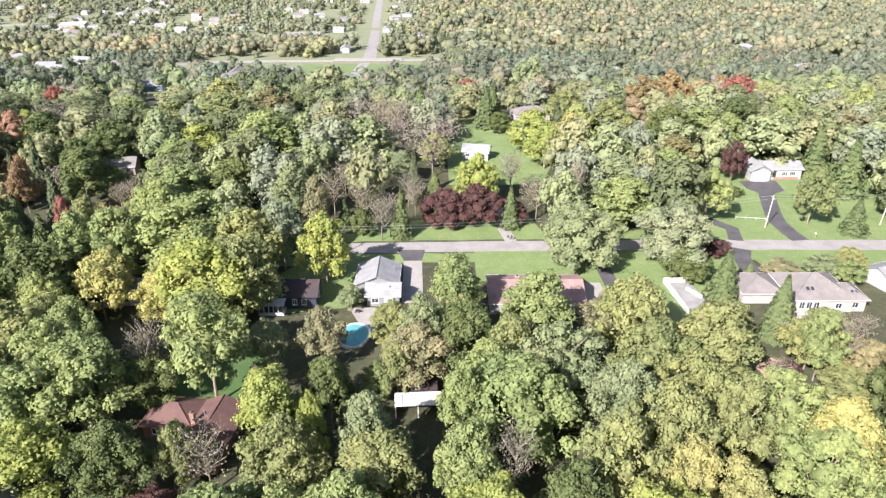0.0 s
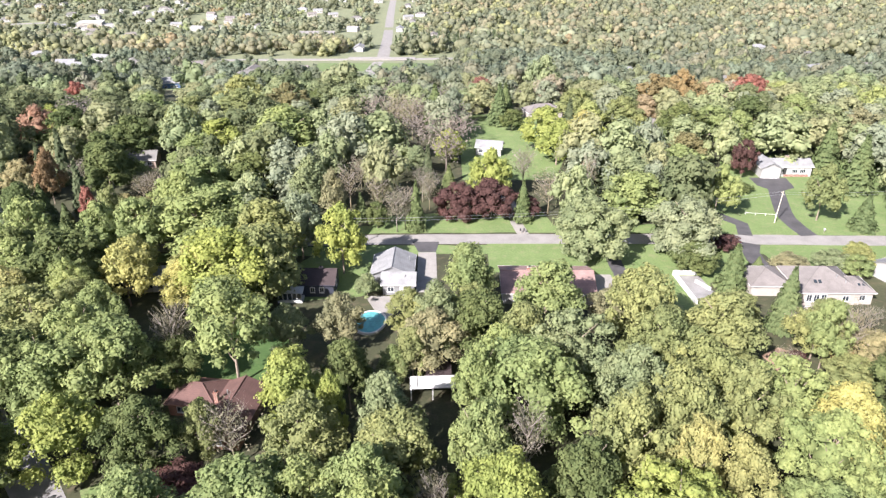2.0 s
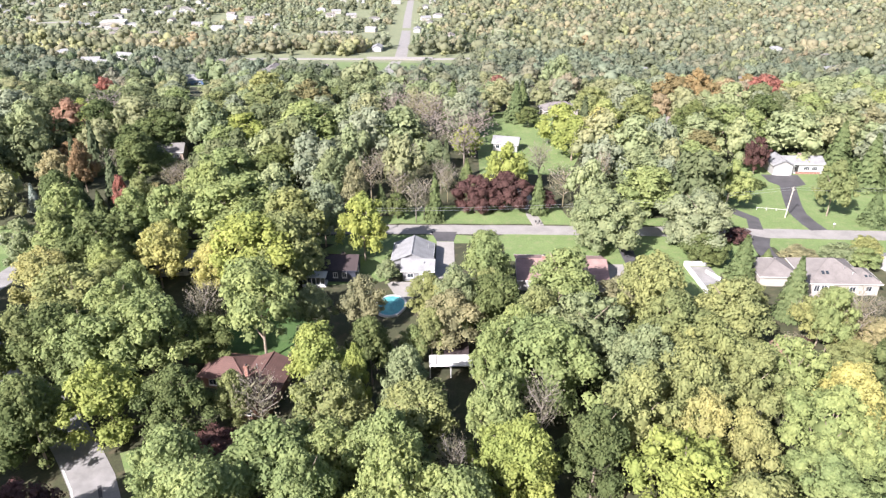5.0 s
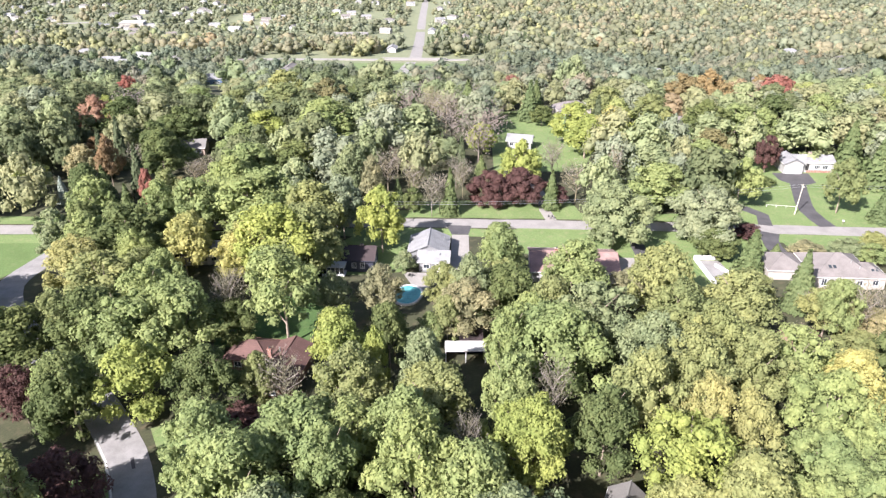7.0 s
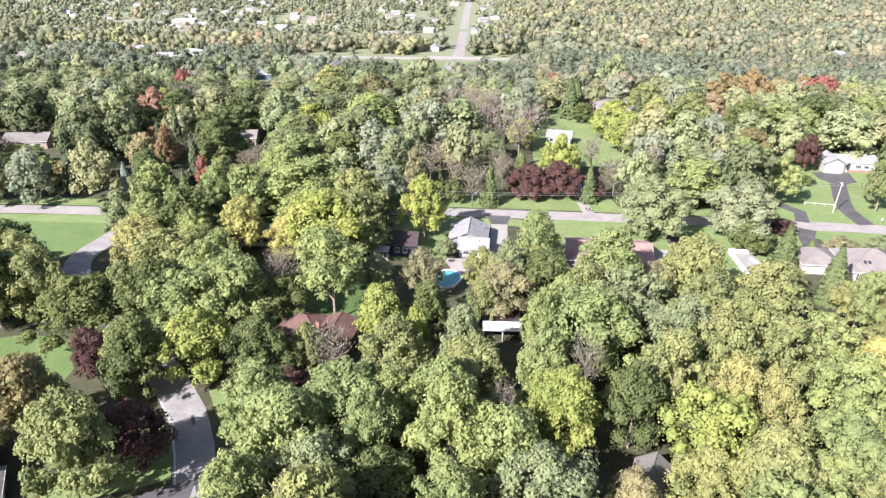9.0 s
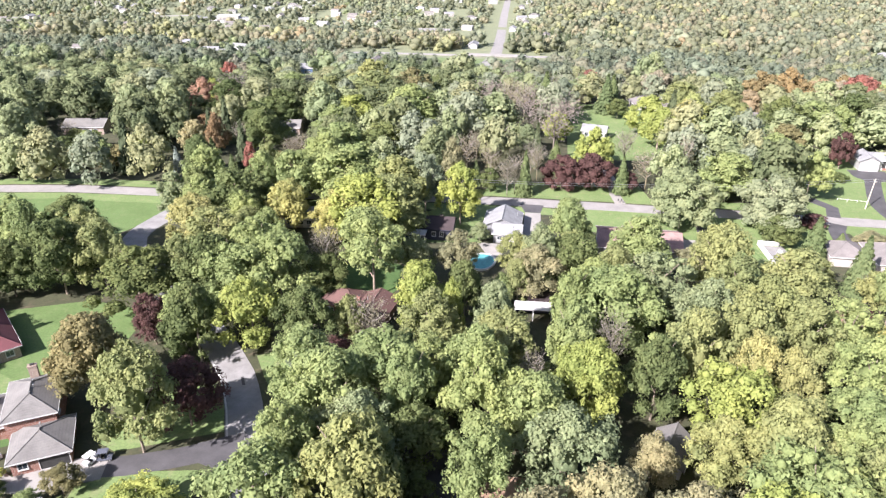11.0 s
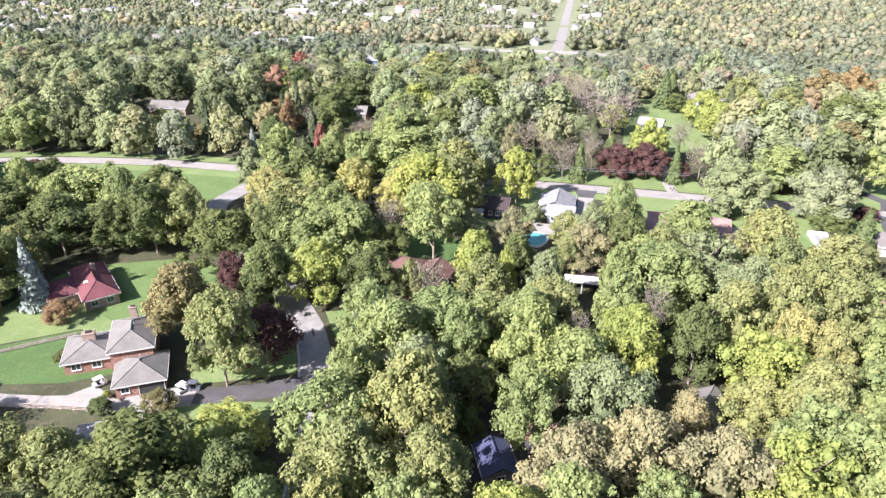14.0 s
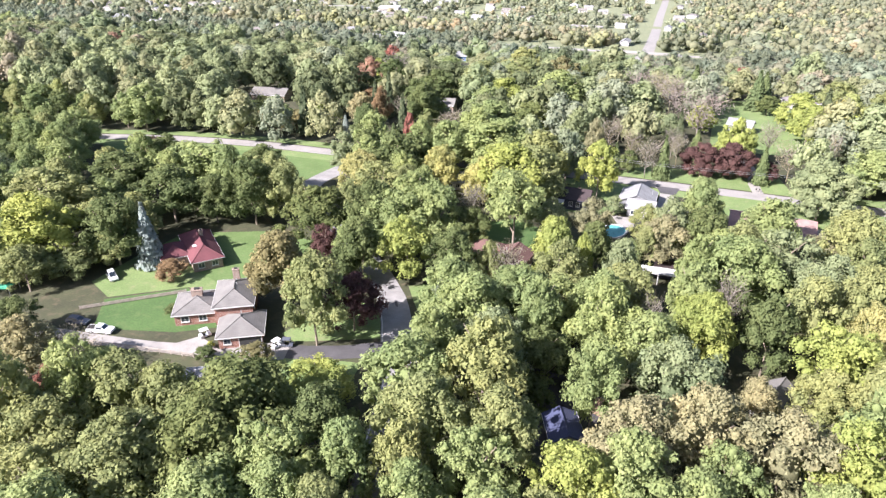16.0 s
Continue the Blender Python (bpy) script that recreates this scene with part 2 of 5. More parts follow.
class Shape:
    """Collects boxes, prisms and sheets into one mesh."""

    def __init__(self):
        self.v, self.f = [], []

    def add(self, verts, faces):
        k = len(self.v)
        self.v += [tuple(p) for p in verts]
        self.f += [tuple(i + k for i in q) for q in faces]
        return self

    def box(self, cx, cy, cz, sx, sy, sz, turn=0.0):
        c, s = math.cos(radians(turn)), math.sin(radians(turn))
        v = []
        for z in (-sz / 2, sz / 2):
            for x, y in ((-sx / 2, -sy / 2), (sx / 2, -sy / 2), (sx / 2, sy / 2), (-sx / 2, sy / 2)):
                v.append((cx + c * x - s * y, cy + s * x + c * y, cz + z))
        return self.add(v, [(3, 2, 1, 0), (4, 5, 6, 7), (0, 1, 5, 4), (1, 2, 6, 5), (2, 3, 7, 6), (3, 0, 4, 7)])

    def tube(self, a, b, ra, rb, sides=6):
        a, b = Vector(a), Vector(b)
        d = (b - a).normalized()
        u = d.orthogonal().normalized()
        w = d.cross(u)
        v = []
        for p, r in ((a, ra), (b, rb)):
            for i in range(sides):
                t = 2 * math.pi * i / sides
                v.append(p + (u * math.cos(t) + w * math.sin(t)) * r)
        f = [(i, (i + 1) % sides, sides + (i + 1) % sides, sides + i) for i in range(sides)]
        return self.add(v, f + [tuple(range(sides))[::-1], tuple(range(sides, 2 * sides))])

    def prism(self, ring, z0, z1):
        n = len(ring)
        v = [(x, y, z0) for x, y in ring] + [(x, y, z1) for x, y in ring]
        f = [(i, (i + 1) % n, n + (i + 1) % n, n + i) for i in range(n)]
        return self.add(v, f + [tuple(range(n))[::-1], tuple(range(n, 2 * n))])

    def mesh(self, name):
        m = bpy.data.meshes.new(name)
        m.from_pydata(self.v, [], self.f)
        m.update()
        return m


def part(name, shape, mat, parent=None, label=""):
    me = shape.mesh(name) if isinstance(shape, Shape) else shape
    if mat and not me.materials:
        me.materials.append(mat)
    ob = new(name, me)
    if parent:
        ob.parent = parent
    return tagged(ob, label) if label else ob


def thing(name, x, y, z=None, turn=0.0, label="", category="", group=""):
    ob = new(name)
    ob.matrix_world = pose(x, y, height(y) if z is None else z, 0, 0, turn)
    ob.empty_display_size = 0.5
    return tagged(ob, label, category, group)


FALL = ((-9000, 0), (270, 0), (340, -7), (440, -24), (610, -43), (940, -66), (1300, -75), (9000, -75))


def height(y):
    for (a, p), (b, q) in zip(FALL, FALL[1:]):
        if y <= b:
            return p + (q - p) * (y - a) / (b - a)
    return -75.0


# ---- ground, roads, lawns ----
ys = [-2500, -600, -200, 0, 100, 200] + list(range(270, 700, 20)) + list(range(700, 1400, 50)) + [1700, 2400, 4500]
xs = [-4500, -2000, -900, -400, -150, 0, 150, 400, 900, 2000, 4500]
ground = Shape()
ground.add([(x, y, height(y)) for y in ys for x in xs],
           [(j * len(xs) + i, j * len(xs) + i + 1, (j + 1) * len(xs) + i + 1, (j + 1) * len(xs) + i)
            for j in range(len(ys) - 1) for i in range(len(xs) - 1)])
land = ground.mesh("ground")
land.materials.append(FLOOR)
land.materials.append(MEADOW)
for q in land.polygons:
    q.material_index = 1 if q.center[1] > 390 else 0
tagged(part("ground", land, None), "woodland floor of leaf litter and rough grass, darkened as tree shade", "ground", kind="structure")


def smooth_line(points, step=4.0):
    """A rounded line through the points."""
    out = []
    p = [points[0]] + list(points) + [points[-1]]
    for a, b, c, d in zip(p, p[1:], p[2:], p[3:]):
        k = max(1, int(math.dist(b, c) / step))
        for i in range(k):
            t = i / k
            out.append(tuple(0.5 * (2 * b[j] + (c[j] - a[j]) * t + (2 * a[j] - 5 * b[j] + 4 * c[j] - d[j]) * t * t
                                    + (3 * b[j] - a[j] - 3 * c[j] + d[j]) * t ** 3) for j in range(2)))
    return out + [tuple(points[-1])]


def ribbon(name, points, width, mat, label, rise=0.05, offset=0.0, category="road", uneven=0.0, deck=0.05):
    line = smooth_line(points)
    v, f = [], []
    for i, p in enumerate(line):
        a, b = line[max(0, i - 1)], line[min(len(line) - 1, i + 1)]
        d = math.dist(a, b) or 1
        nx, ny = -(b[1] - a[1]) / d, (b[0] - a[0]) / d
        for k in (1, -1):
            w = offset + k * width / 2 + uneven * noise.noise((p[0] * 0.3, p[1] * 0.3, k * 7.0))
            x, y = p[0] + nx * w, p[1] + ny * w
            v += [(x, y, height(y) + rise), (x, y, height(y) - 0.3)]
        if i:
            j = 4 * i
            f += [(j - 4, j, j + 2, j - 2), (j - 3, j + 1, j, j - 4), (j - 2, j + 2, j + 3, j - 1)]
    s = Shape().add(v, f)
    return tagged(part(name, s, mat), label, category, kind="structure")


def sheet(name, ring, mat, label, rise=0.03, category="lawn"):
    s = Shape()
    n = len(ring)
    s.add([(x, y, height(y) + rise) for x, y in ring] + [(x, y, height(y) - 0.3) for x, y in ring],
          [tuple(range(n))] + [(i, n + i, n + (i + 1) % n, (i + 1) % n) for i in range(n)])
    return tagged(part(name, s, mat), label, category, kind="structure")


STREET_LINE = [(-330, 92), (-280, 112), (-232, 128), (-191, 141.3), (-155, 148.1), (-125, 150.3), (-90, 154), (-55, 158.5), (-24, 160.6), (18, 161.8), (63, 162.2), (117, 161.7), (180, 161), (260, 158)]
LANE_LINE = [(-18, -60), (-27, -20), (-38, 15), (-45.2, 40.1), (-49.5, 47.8), (-54, 57), (-59.3, 65.5), (-64, 71), (-73, 80), (-88, 92), (-104, 105), (-113, 118), (-113, 130), (-108, 152)]
ribbon("street", STREET_LINE, 5.9, STREET, "pale worn asphalt street between the lawns", 0.06, uneven=0.25)
ribbon("lane", LANE_LINE, 6.6, LANE, "curved grey asphalt lane in the wood", 0.055, uneven=0.15)
ribbon("edge_line", LANE_LINE[2:8], 0.28, PAINT_LINE, "white painted edge line of the lane", 0.065, offset=3.0, category="road line")
for u in (0, 1):
    ribbon("street_verge", STREET_LINE, 5.0, LAWN, "mown grass verge beside the street", 0.035, offset=(6.5, -6.2)[u], category="verge", uneven=0.8)

ribbon("driveway", [(103.5, 209), (102, 203), (98, 190), (94.5, 176), (95.5, 164.6)], 4.8, TAR, "fresh dark asphalt driveway to the white house", 0.07, category="driveway")
sheet("driveway", [(96, 208.8), (96, 202), (100, 196), (107, 200), (108, 208.8)], TAR, "dark asphalt parking apron before the garage", 0.075, "driveway")
ribbon("driveway", [(66, 182), (76, 177.5), (80, 172), (78.3, 164.6)], 3.8, TAR, "dark asphalt driveway beside the lawn", 0.07, category="driveway")
ribbon("driveway", [(78, 159.6), (76, 155), (75.5, 150), (76.6, 141)], 4.4, TAR, "dark asphalt driveway to the beige house", 0.07, category="driveway")
ribbon("driveway", [(40.2, 159.6), (39.6, 148), (40, 137), (38, 128)], 3.6, TAR, "dark asphalt driveway beside the faded red roof", 0.07, category="driveway")
sheet("patio", [(32.6, 142), (37.2, 142), (37.8, 133.5), (32.6, 133.5)], CONCRETE, "pale concrete parking pad beside the house", 0.08, "pad")
ribbon("driveway", [(18.2, 164.6), (16.8, 172), (16.2, 186), (12, 205), (8, 226)], 3.2, CONCRETE, "pale gravel driveway between the maroon trees", 0.07, category="driveway")
sheet("driveway", [(-11.8, 159.6), (-4.6, 159.6), (-5.4, 153.6), (-9.9, 153.6)], TAR, "dark asphalt driveway apron", 0.075, "driveway")
sheet("driveway", [(-9.9, 153.4), (-5.3, 153.4), (-4.5, 133), (-9.4, 133)], CONCRETE, "pale concrete driveway", 0.075, "driveway")
ribbon("driveway", [(-51.5, 47), (-60, 42.5), (-66, 40), (-71, 38.6)], 4.6, TAR, "dark asphalt driveway from the lane", 0.07, category="driveway")
sheet("driveway", [(-50.6, 50.6), (-57.5, 46.6), (-56, 42.6), (-49, 41)], TAR, "flared dark asphalt driveway mouth", 0.075, "driveway")
sheet("driveway", [(-70, 41), (-75, 40), (-82.5, 34.5), (-89, 37), (-92, 33), (-86, 31.5), (-78, 31.5), (-68.6, 36.5)], CONCRETE, "pale concrete parking court before the garage", 0.085, "driveway")
ribbon("driveway", [(-86, 33.2), (-95, 30.5), (-106, 28.5), (-122, 26)], 3.4, CONCRETE, "pale gravel driveway along the fence", 0.07, category="driveway")
# dark tar colour here imitates the deep shade lying on the yard
sheet("driveway", [(-26, 52), (-10, 52), (-7, 45), (-6.5, 36), (-20, 30), (-24, 40)], TAR, "asphalt yard, darkened to stand in for deep tree shade", 0.06, "driveway")
sheet("driveway", [(-12.5, 47.5), (-2, 48), (1, 44), (-4, 41), (-11, 43.5)], EARTH, "bare earth patch beside the shaded yard", 0.07, "track")

sheet("field", [(-215, 131), (-189, 138.2), (-155, 144.8), (-124, 147.2), (-113, 147), (-115.5, 128), (-122, 114), (-138, 112), (-180, 110)], FIELD, "mown green field beside the street")
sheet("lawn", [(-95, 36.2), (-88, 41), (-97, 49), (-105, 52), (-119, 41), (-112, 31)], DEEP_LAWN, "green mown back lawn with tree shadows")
sheet("lawn", [(-128, 46), (-119, 42), (-105, 52.5), (-97, 49.5), (-91, 53), (-104, 58), (-128, 64)], LAWN, "dry rough grass beside the fence", 0.038)
sheet("lawn", [(-128, 58), (-105, 53), (-86, 66), (-88, 84), (-104, 86), (-126, 76)], FIELD, "mown lawn around the red-roofed house", 0.025)
sheet("lawn", [(-72, 37), (-64, 39), (-54, 41), (-52, 28), (-70, 24)], LAWN, "mown lawn beside the dark driveway", 0.028)
sheet("lawn", [(-54.5, 50), (-70, 42.5), (-74, 44), (-70, 60), (-60, 62)], LAWN, "dry grass bank below the trees", 0.028)
sheet("lawn", [(-54, 66), (-58, 72), (-52, 76), (-44, 68), (-48, 58)], LAWN, "grass verge beside the lane", 0.027)
sheet("lawn", [(8, 158.8), (74, 159), (73, 148), (60, 138), (56, 122), (46, 118), (42, 128), (33, 127), (30, 143), (8, 143)], LAWN, "mown lawn with mower stripes", 0.028)
sheet("lawn", [(78, 159), (140, 158.5), (140, 146), (80, 147)], LAWN, "mown front lawn with shrubs", 0.027)
sheet("lawn", [(68, 165), (150, 165), (150, 230), (120, 235), (92, 225), (84, 200), (70, 190)], LAWN, "mown lawn before the white house", 0.026)
sheet("lawn", [(-33, 157), (-12, 157.5), (-11.5, 140), (-22, 131), (-40, 128), (-44, 140)], LAWN, "shaded mown lawn between the houses", 0.026)
# the deeper grass colour stands in for shade below these trees
sheet("lawn", [(-56, 97), (-38, 97), (-34, 113), (-46, 118), (-60, 108)], DEEP_LAWN, "grass below the tall trees, darkened for their shade", 0.026)
sheet("lawn", [(2, 206), (32, 206), (42, 240), (40, 269.5), (1, 269.5)], LAWN, "open grass behind the conifers", 0.03)
sheet("lawn", [(1, 270), (40, 270), (26, 292), (3, 292)], LAWN, "open grass sloping down behind the conifers", 0.06)
sheet("lawn", [(48, 222), (80, 222), (84, 268), (52, 268)], LAWN, "rough grass round the white house", 0.03)
sheet("lawn", [(-25, 167), (28, 167), (26, 176), (24, 184), (-20, 176)], LAWN, "mown grass under the maroon trees", 0.027)
sheet("lawn", [(-110, 525), (-15, 525), (-5, 592), (-118, 592)], LAWN, "grass bank of the road interchange", 0.05)
sheet("lawn", [(60.6, 109.0), (62.0, 102.0), (66.4, 100.4), (69.4, 109.0), (65.1, 111.8)], EARTH, "bare earth and scrub beside the wood", 0.03, "ground")

# far roads and the overpass
ribbon("far_road", [(-64, 500), (-66, 560), (-67, 605)], 9, CONCRETE, "pale road below the overpass", 0.1)
ribbon("far_road", [(-66, 628), (-76, 780), (-96, 1050), (-114, 1330), (-150, 1900)], 11.5, STREET, "long straight pale road to the horizon", 0.12)
ribbon("far_road", [(-210, 612), (-150, 618), (-70, 620), (0, 628), (60, 640)], 11, CONCRETE, "pale highway across the overpass", 0.4)
ribbon("far_road", [(-1500, 770), (-1100, 860), (-800, 905), (-560, 1000)], 13, CONCRETE, "pale distant highway between trees", 0.15)
bridge = thing("overpass", -66, 616.5, -44.0, 0, "low concrete road overpass with dark opening", "bridge")
part("deck", Shape().box(0, 3, 1.1, 60, 13, 0.9), CONCRETE, bridge)
part("parapet", Shape().box(0, -3.8, 1.9, 62, 0.4, 0.8), CONCRETE, bridge)
# solid dark block in place of the shade under the deck
part("opening", Shape().box(0, 2, -0.7, 24, 9, 2.6), DARK, bridge, "dark block standing in for underpass shade below the deck")
for u in (-1, 1):
    part("abutment", Shape().box(u * 21, 3, -0.6, 17, 11, 2.8), CONCRETE, bridge)

# ---- trees ----


def ico(level):
    bm = bmesh.new()
    bmesh.ops.create_icosphere(bm, subdivisions=level, radius=1.0)
    v = np.array([p.co[:] for p in bm.verts])
    f = np.array([[p.index for p in q.verts] for q in bm.faces])
    bm.free()
    return v, f


ICO = {k: ico(k) for k in (1, 2)}


def mesh_of(name, verts, tris, index=None, mats=()):
    """A mesh from an array of places and one of triangles."""
    m = bpy.data.meshes.new(name)
    m.vertices.add(len(verts))
    m.vertices.foreach_set("co", np.asarray(verts, np.float32).ravel())
    m.loops.add(len(tris) * 3)
    m.loops.foreach_set("vertex_index", np.asarray(tris, np.int32).ravel())
    m.polygons.add(len(tris))
    m.polygons.foreach_set("loop_start", np.arange(0, len(tris) * 3, 3, dtype=np.int32))
    for q in mats:
        m.materials.append(q)
    if index is not None:
        m.polygons.foreach_set("material_index", np.asarray(index, np.int32))
    m.polygons.foreach_set("use_smooth", np.ones(len(tris), bool))
    m.update(calc_edges=True)
    return m


def cards(rng, p, out, size, aspect=2.3, jitter=0.38):
    """Small leaf clumps of one triangle at the places p, facing about out; heights are in units aspect times as long."""
    n = len(p)
    d = out + rng.normal(0, jitter, (n, 3))
    d[:, 2] += 0.25
    d /= np.linalg.norm(d, axis=1)[:, None]
    a = np.cross(d, rng.normal(0, 1, (n, 3)))
    a /= np.linalg.norm(a, axis=1)[:, None]
    b = np.cross(d, a)
    s = size * rng.uniform(0.65, 1.5, n)[:, None]
    w = rng.uniform(0.5, 0.9, n)[:, None]
    q = np.stack([-a * s - b * s * 0.5, a * s * w - b * s * 0.6, b * s + a * s * (w - 0.7)], 1)
    q[:, :, 2] /= aspect
    q += p[:, None, :]
    return q.reshape(-1, 3), np.arange(n * 3).reshape(-1, 3)


def crown(seed, lobes, puffs, clumps, size, low=0.26, upright=0.0, lobe=(0.22, 0.36), aspect=2.3, level=2, spread=1.0, solid=0.68, jitter=0.22, core=0.62):
    """A broadleaf crown, radius 1, from z = low to 1: umbrella-shaped boughs round a core, each with puffs, under a coat of leaf sprays."""
    rng = np.random.default_rng(seed)
    lean = rng.uniform(-0.1, 0.1, 2)
    squash = 0.8 / aspect
    c, rad, way = [], [], []
    for i in range(lobes):
        u = 1 - (i + 0.5) / lobes * 0.93
        u = min(0.97, max(0.0, u + rng.uniform(-0.06, 0.06)))
        t = i * 2.39996 + rng.uniform(-0.45, 0.45)
        r = lobe[0] + (lobe[1] - lobe[0]) * rng.uniform() ** 1.6
        wide = math.sqrt(max(0.0, 1 - ((u - 0.38) / 0.62) ** 2)) if u > 0.38 else 1 - 0.42 * ((0.38 - u) / 0.38) ** 2
        wide *= 1 - upright * u
        wide *= 1 + 0.15 * math.sin(2 * t + seed) + 0.1 * math.sin(3 * t + 2 * seed + 4 * u)
        ring = max(0.0, wide - r * 0.72) * rng.uniform(0.78, 1.16) * spread
        z = low + (1 - low) * u - r * squash * 0.85 * max(0.0, u - 0.2) + rng.uniform(-0.025, 0.025)
        c.append((ring * math.cos(t) + lean[0] * u, ring * math.sin(t) + lean[1] * u, z))
        rad.append(r)
        way.append((math.cos(t) * (1 - u * 0.8), math.sin(t) * (1 - u * 0.8), 0.35 + u))
    c.append((lean[0] * 0.4, lean[1] * 0.4, low + (1 - low) * 0.44))
    rad.append(core)
    way.append((0, 0, 1))
    c, rad, way = np.array(c), np.array(rad), np.array(way)
    way /= np.linalg.norm(way, axis=1)[:, None]
    tall = np.full(len(c), squash)
    tall[-1] = (1 - low) * 0.42 / 0.66 * (0.66 / core) ** 0.5
    v0, f0 = ICO[level]
    vs, fs, k = [], [], 0
    for i in range(len(c)):
        v = c[i] + v0 * (1 + rng.uniform(-0.24, 0.24, len(v0)))[:, None] * rad[i] * (solid if i < lobes else 0.56) * np.array([1, 1, tall[i]])
        vs.append(v)
        fs.append(f0 + k)
        k += len(v)
    # puffs: small swellings on the outer side of each bough
    pc, pr, pt = [c], [rad], [tall]
    if puffs:
        share = rad[:-1] ** 2 / (rad[:-1] ** 2).sum()
        own = rng.choice(len(c) - 1, puffs, p=share)
        d = rng.normal(0, 1, (puffs, 3)) + way[own] * 0.9
        d /= np.linalg.norm(d, axis=1)[:, None]
        r = rad[own] * rng.uniform(0.26, 0.5, puffs)
        pc.append(c[own] + d * (rad[own] * rng.uniform(0.72, 0.98, puffs))[:, None] * np.array([1, 1, squash]))
        pr.append(r)
        pt.append(np.full(puffs, squash))
    pc, pr, pt = np.concatenate(pc), np.concatenate(pr), np.concatenate(pt)
    share = pr ** 2
    share[len(c) - 1] *= 0.6
    share /= share.sum()
    many = int(clumps * 2.4)
    own = rng.choice(len(pc), many, p=share)
    d = rng.normal(0, 1, (many, 3))
    d[:, 2] = np.where(d[:, 2] < -0.8, -d[:, 2], d[:, 2])
    d /= np.linalg.norm(d, axis=1)[:, None]
    p = pc[own] + d * (pr[own] * rng.uniform(0.78, 1.15, many))[:, None] * np.stack([np.ones(many), np.ones(many), pt[own]], 1)
    inside = np.zeros(many, bool)
    for i in range(len(c)):
        g = (p - c[i]) / (rad[i] * np.array([1, 1, tall[i]]))
        inside |= np.einsum("ij,ij->i", g, g) < solid * solid * 0.9
    keep = np.where(~inside)[0][:clumps]
    q, t = cards(rng, p[keep], d[keep], size, aspect, jitter)
    fs.append(t + k)
    vs.append(q)
    return np.concatenate(vs), np.concatenate(fs)


def fir(seed, tiers, clumps, size, low=0.06):
    """A conifer, radius 1: whorls of drooping boughs round a narrow core."""
    rng = np.random.default_rng(seed)
    vs, fs, k = [], [], 0
    v0, f0 = ICO[1]
    for i in range(tiers):
        z = low + (1 - low) * (i + 0.3) / tiers
        w = (1 - z) ** 0.85
        v = v0 * np.array([w * 0.62, w * 0.62, 0.75 / tiers]) * (1 + rng.uniform(-0.25, 0.25, len(v0)))[:, None] + np.array([0, 0, z])
        vs.append(v)
        fs.append(f0 + k)
        k += len(v)
    z = low + (1 - low) * rng.uniform(0, 1, clumps) ** 1.35
    t = rng.uniform(0, 2 * math.pi, clumps)
    w = (1 - z) ** 0.85 * rng.uniform(0.5, 1.05, clumps) * (0.8 + 0.2 * np.sin(z * tiers * 6.28))
    out = np.stack([np.cos(t), np.sin(t), np.full(clumps, 0.5)], 1)
    p = np.stack([w * np.cos(t), w * np.sin(t), z - 0.05 * w], 1)
    q, g = cards(rng, p, out, size)
    return np.concatenate(vs + [q]), np.concatenate(fs + [g + k])


def limbs(seed, count, reach, twigs=0, thick=0.02, low=0.25):
    """A tapered trunk with limbs and, when bare, twigs; height 1, radius 1."""
    rng = random.Random(seed)
    s = Shape()
    bend = (rng.uniform(-0.03, 0.03), rng.uniform(-0.03, 0.03))
    s.tube((0, 0, -0.02), (bend[0], bend[1], 0.32), thick * 1.9, thick * 1.3, 7)
    s.tube((bend[0], bend[1], 0.32), (-bend[0], bend[1], 0.78), thick * 1.3, thick * 0.4, 6)
    for i in range(count):
        t = i * 2.4 + rng.uniform(-0.4, 0.4)
        z = low + 0.5 * i / count
        w = reach * rng.uniform(0.5, 0.85)
        e = (w * math.cos(t), w * math.sin(t), min(0.97, z + rng.uniform(0.18, 0.34)))
        s.tube((0, 0, z), e, thick * 0.7, thick * 0.22, 5)
        for j in range(twigs):
            u = rng.uniform(0.25, 1)
            b = (e[0] * u, e[1] * u, z + (e[2] - z) * u)
            s.tube(b, (b[0] + rng.uniform(-0.3, 0.3), b[1] + rng.uniform(-0.3, 0.3), min(1.0, b[2] + rng.uniform(0.03, 0.2))), thick * 0.22, thick * 0.07, 3)
    return s


def twigs(seed):
    """A leafless crown as an array: trunk, limbs and a thin haze of last leaves."""
    w = limbs(seed, 11, 0.95, 4, 0.018)
    f = [(q[0], q[i], q[i + 1]) for q in w.f for i in range(1, len(q) - 1)]
    rng = np.random.default_rng(seed)
    d = rng.normal(0, 1, (620, 3))
    d /= np.linalg.norm(d, axis=1)[:, None] / rng.uniform(0.35, 1.0, 620)[:, None]
    d = d * np.array([0.86, 0.86, 0.34]) * (1 + 0.25 * np.sin(5 * d[:, :1] + seed)) + np.array([0, 0, 0.64])
    c, t = cards(rng, d, rng.normal(0, 1, (620, 3)), 0.036, jitter=0.8)
    return np.concatenate([np.array(w.v), c]), np.concatenate([np.array(f), t + len(w.v)])


NEAR = [crown(20 + i, 38, 120, 5400, 0.035, low=0.2, upright=0.16 * (i % 3), lobe=(0.13, 0.38), level=1, solid=0.69, jitter=0.34, core=0.66) for i in range(7)]
NEAR.append(crown(28, 34, 100, 4600, 0.037, low=0.44, lobe=(0.13, 0.36), level=1))
MIDDLE = [crown(40 + i, 30, 70, 3000, 0.047, low=0.18, upright=0.16 * (i % 3), lobe=(0.16, 0.4), level=1, solid=0.73, jitter=0.3, core=0.7) for i in range(5)]
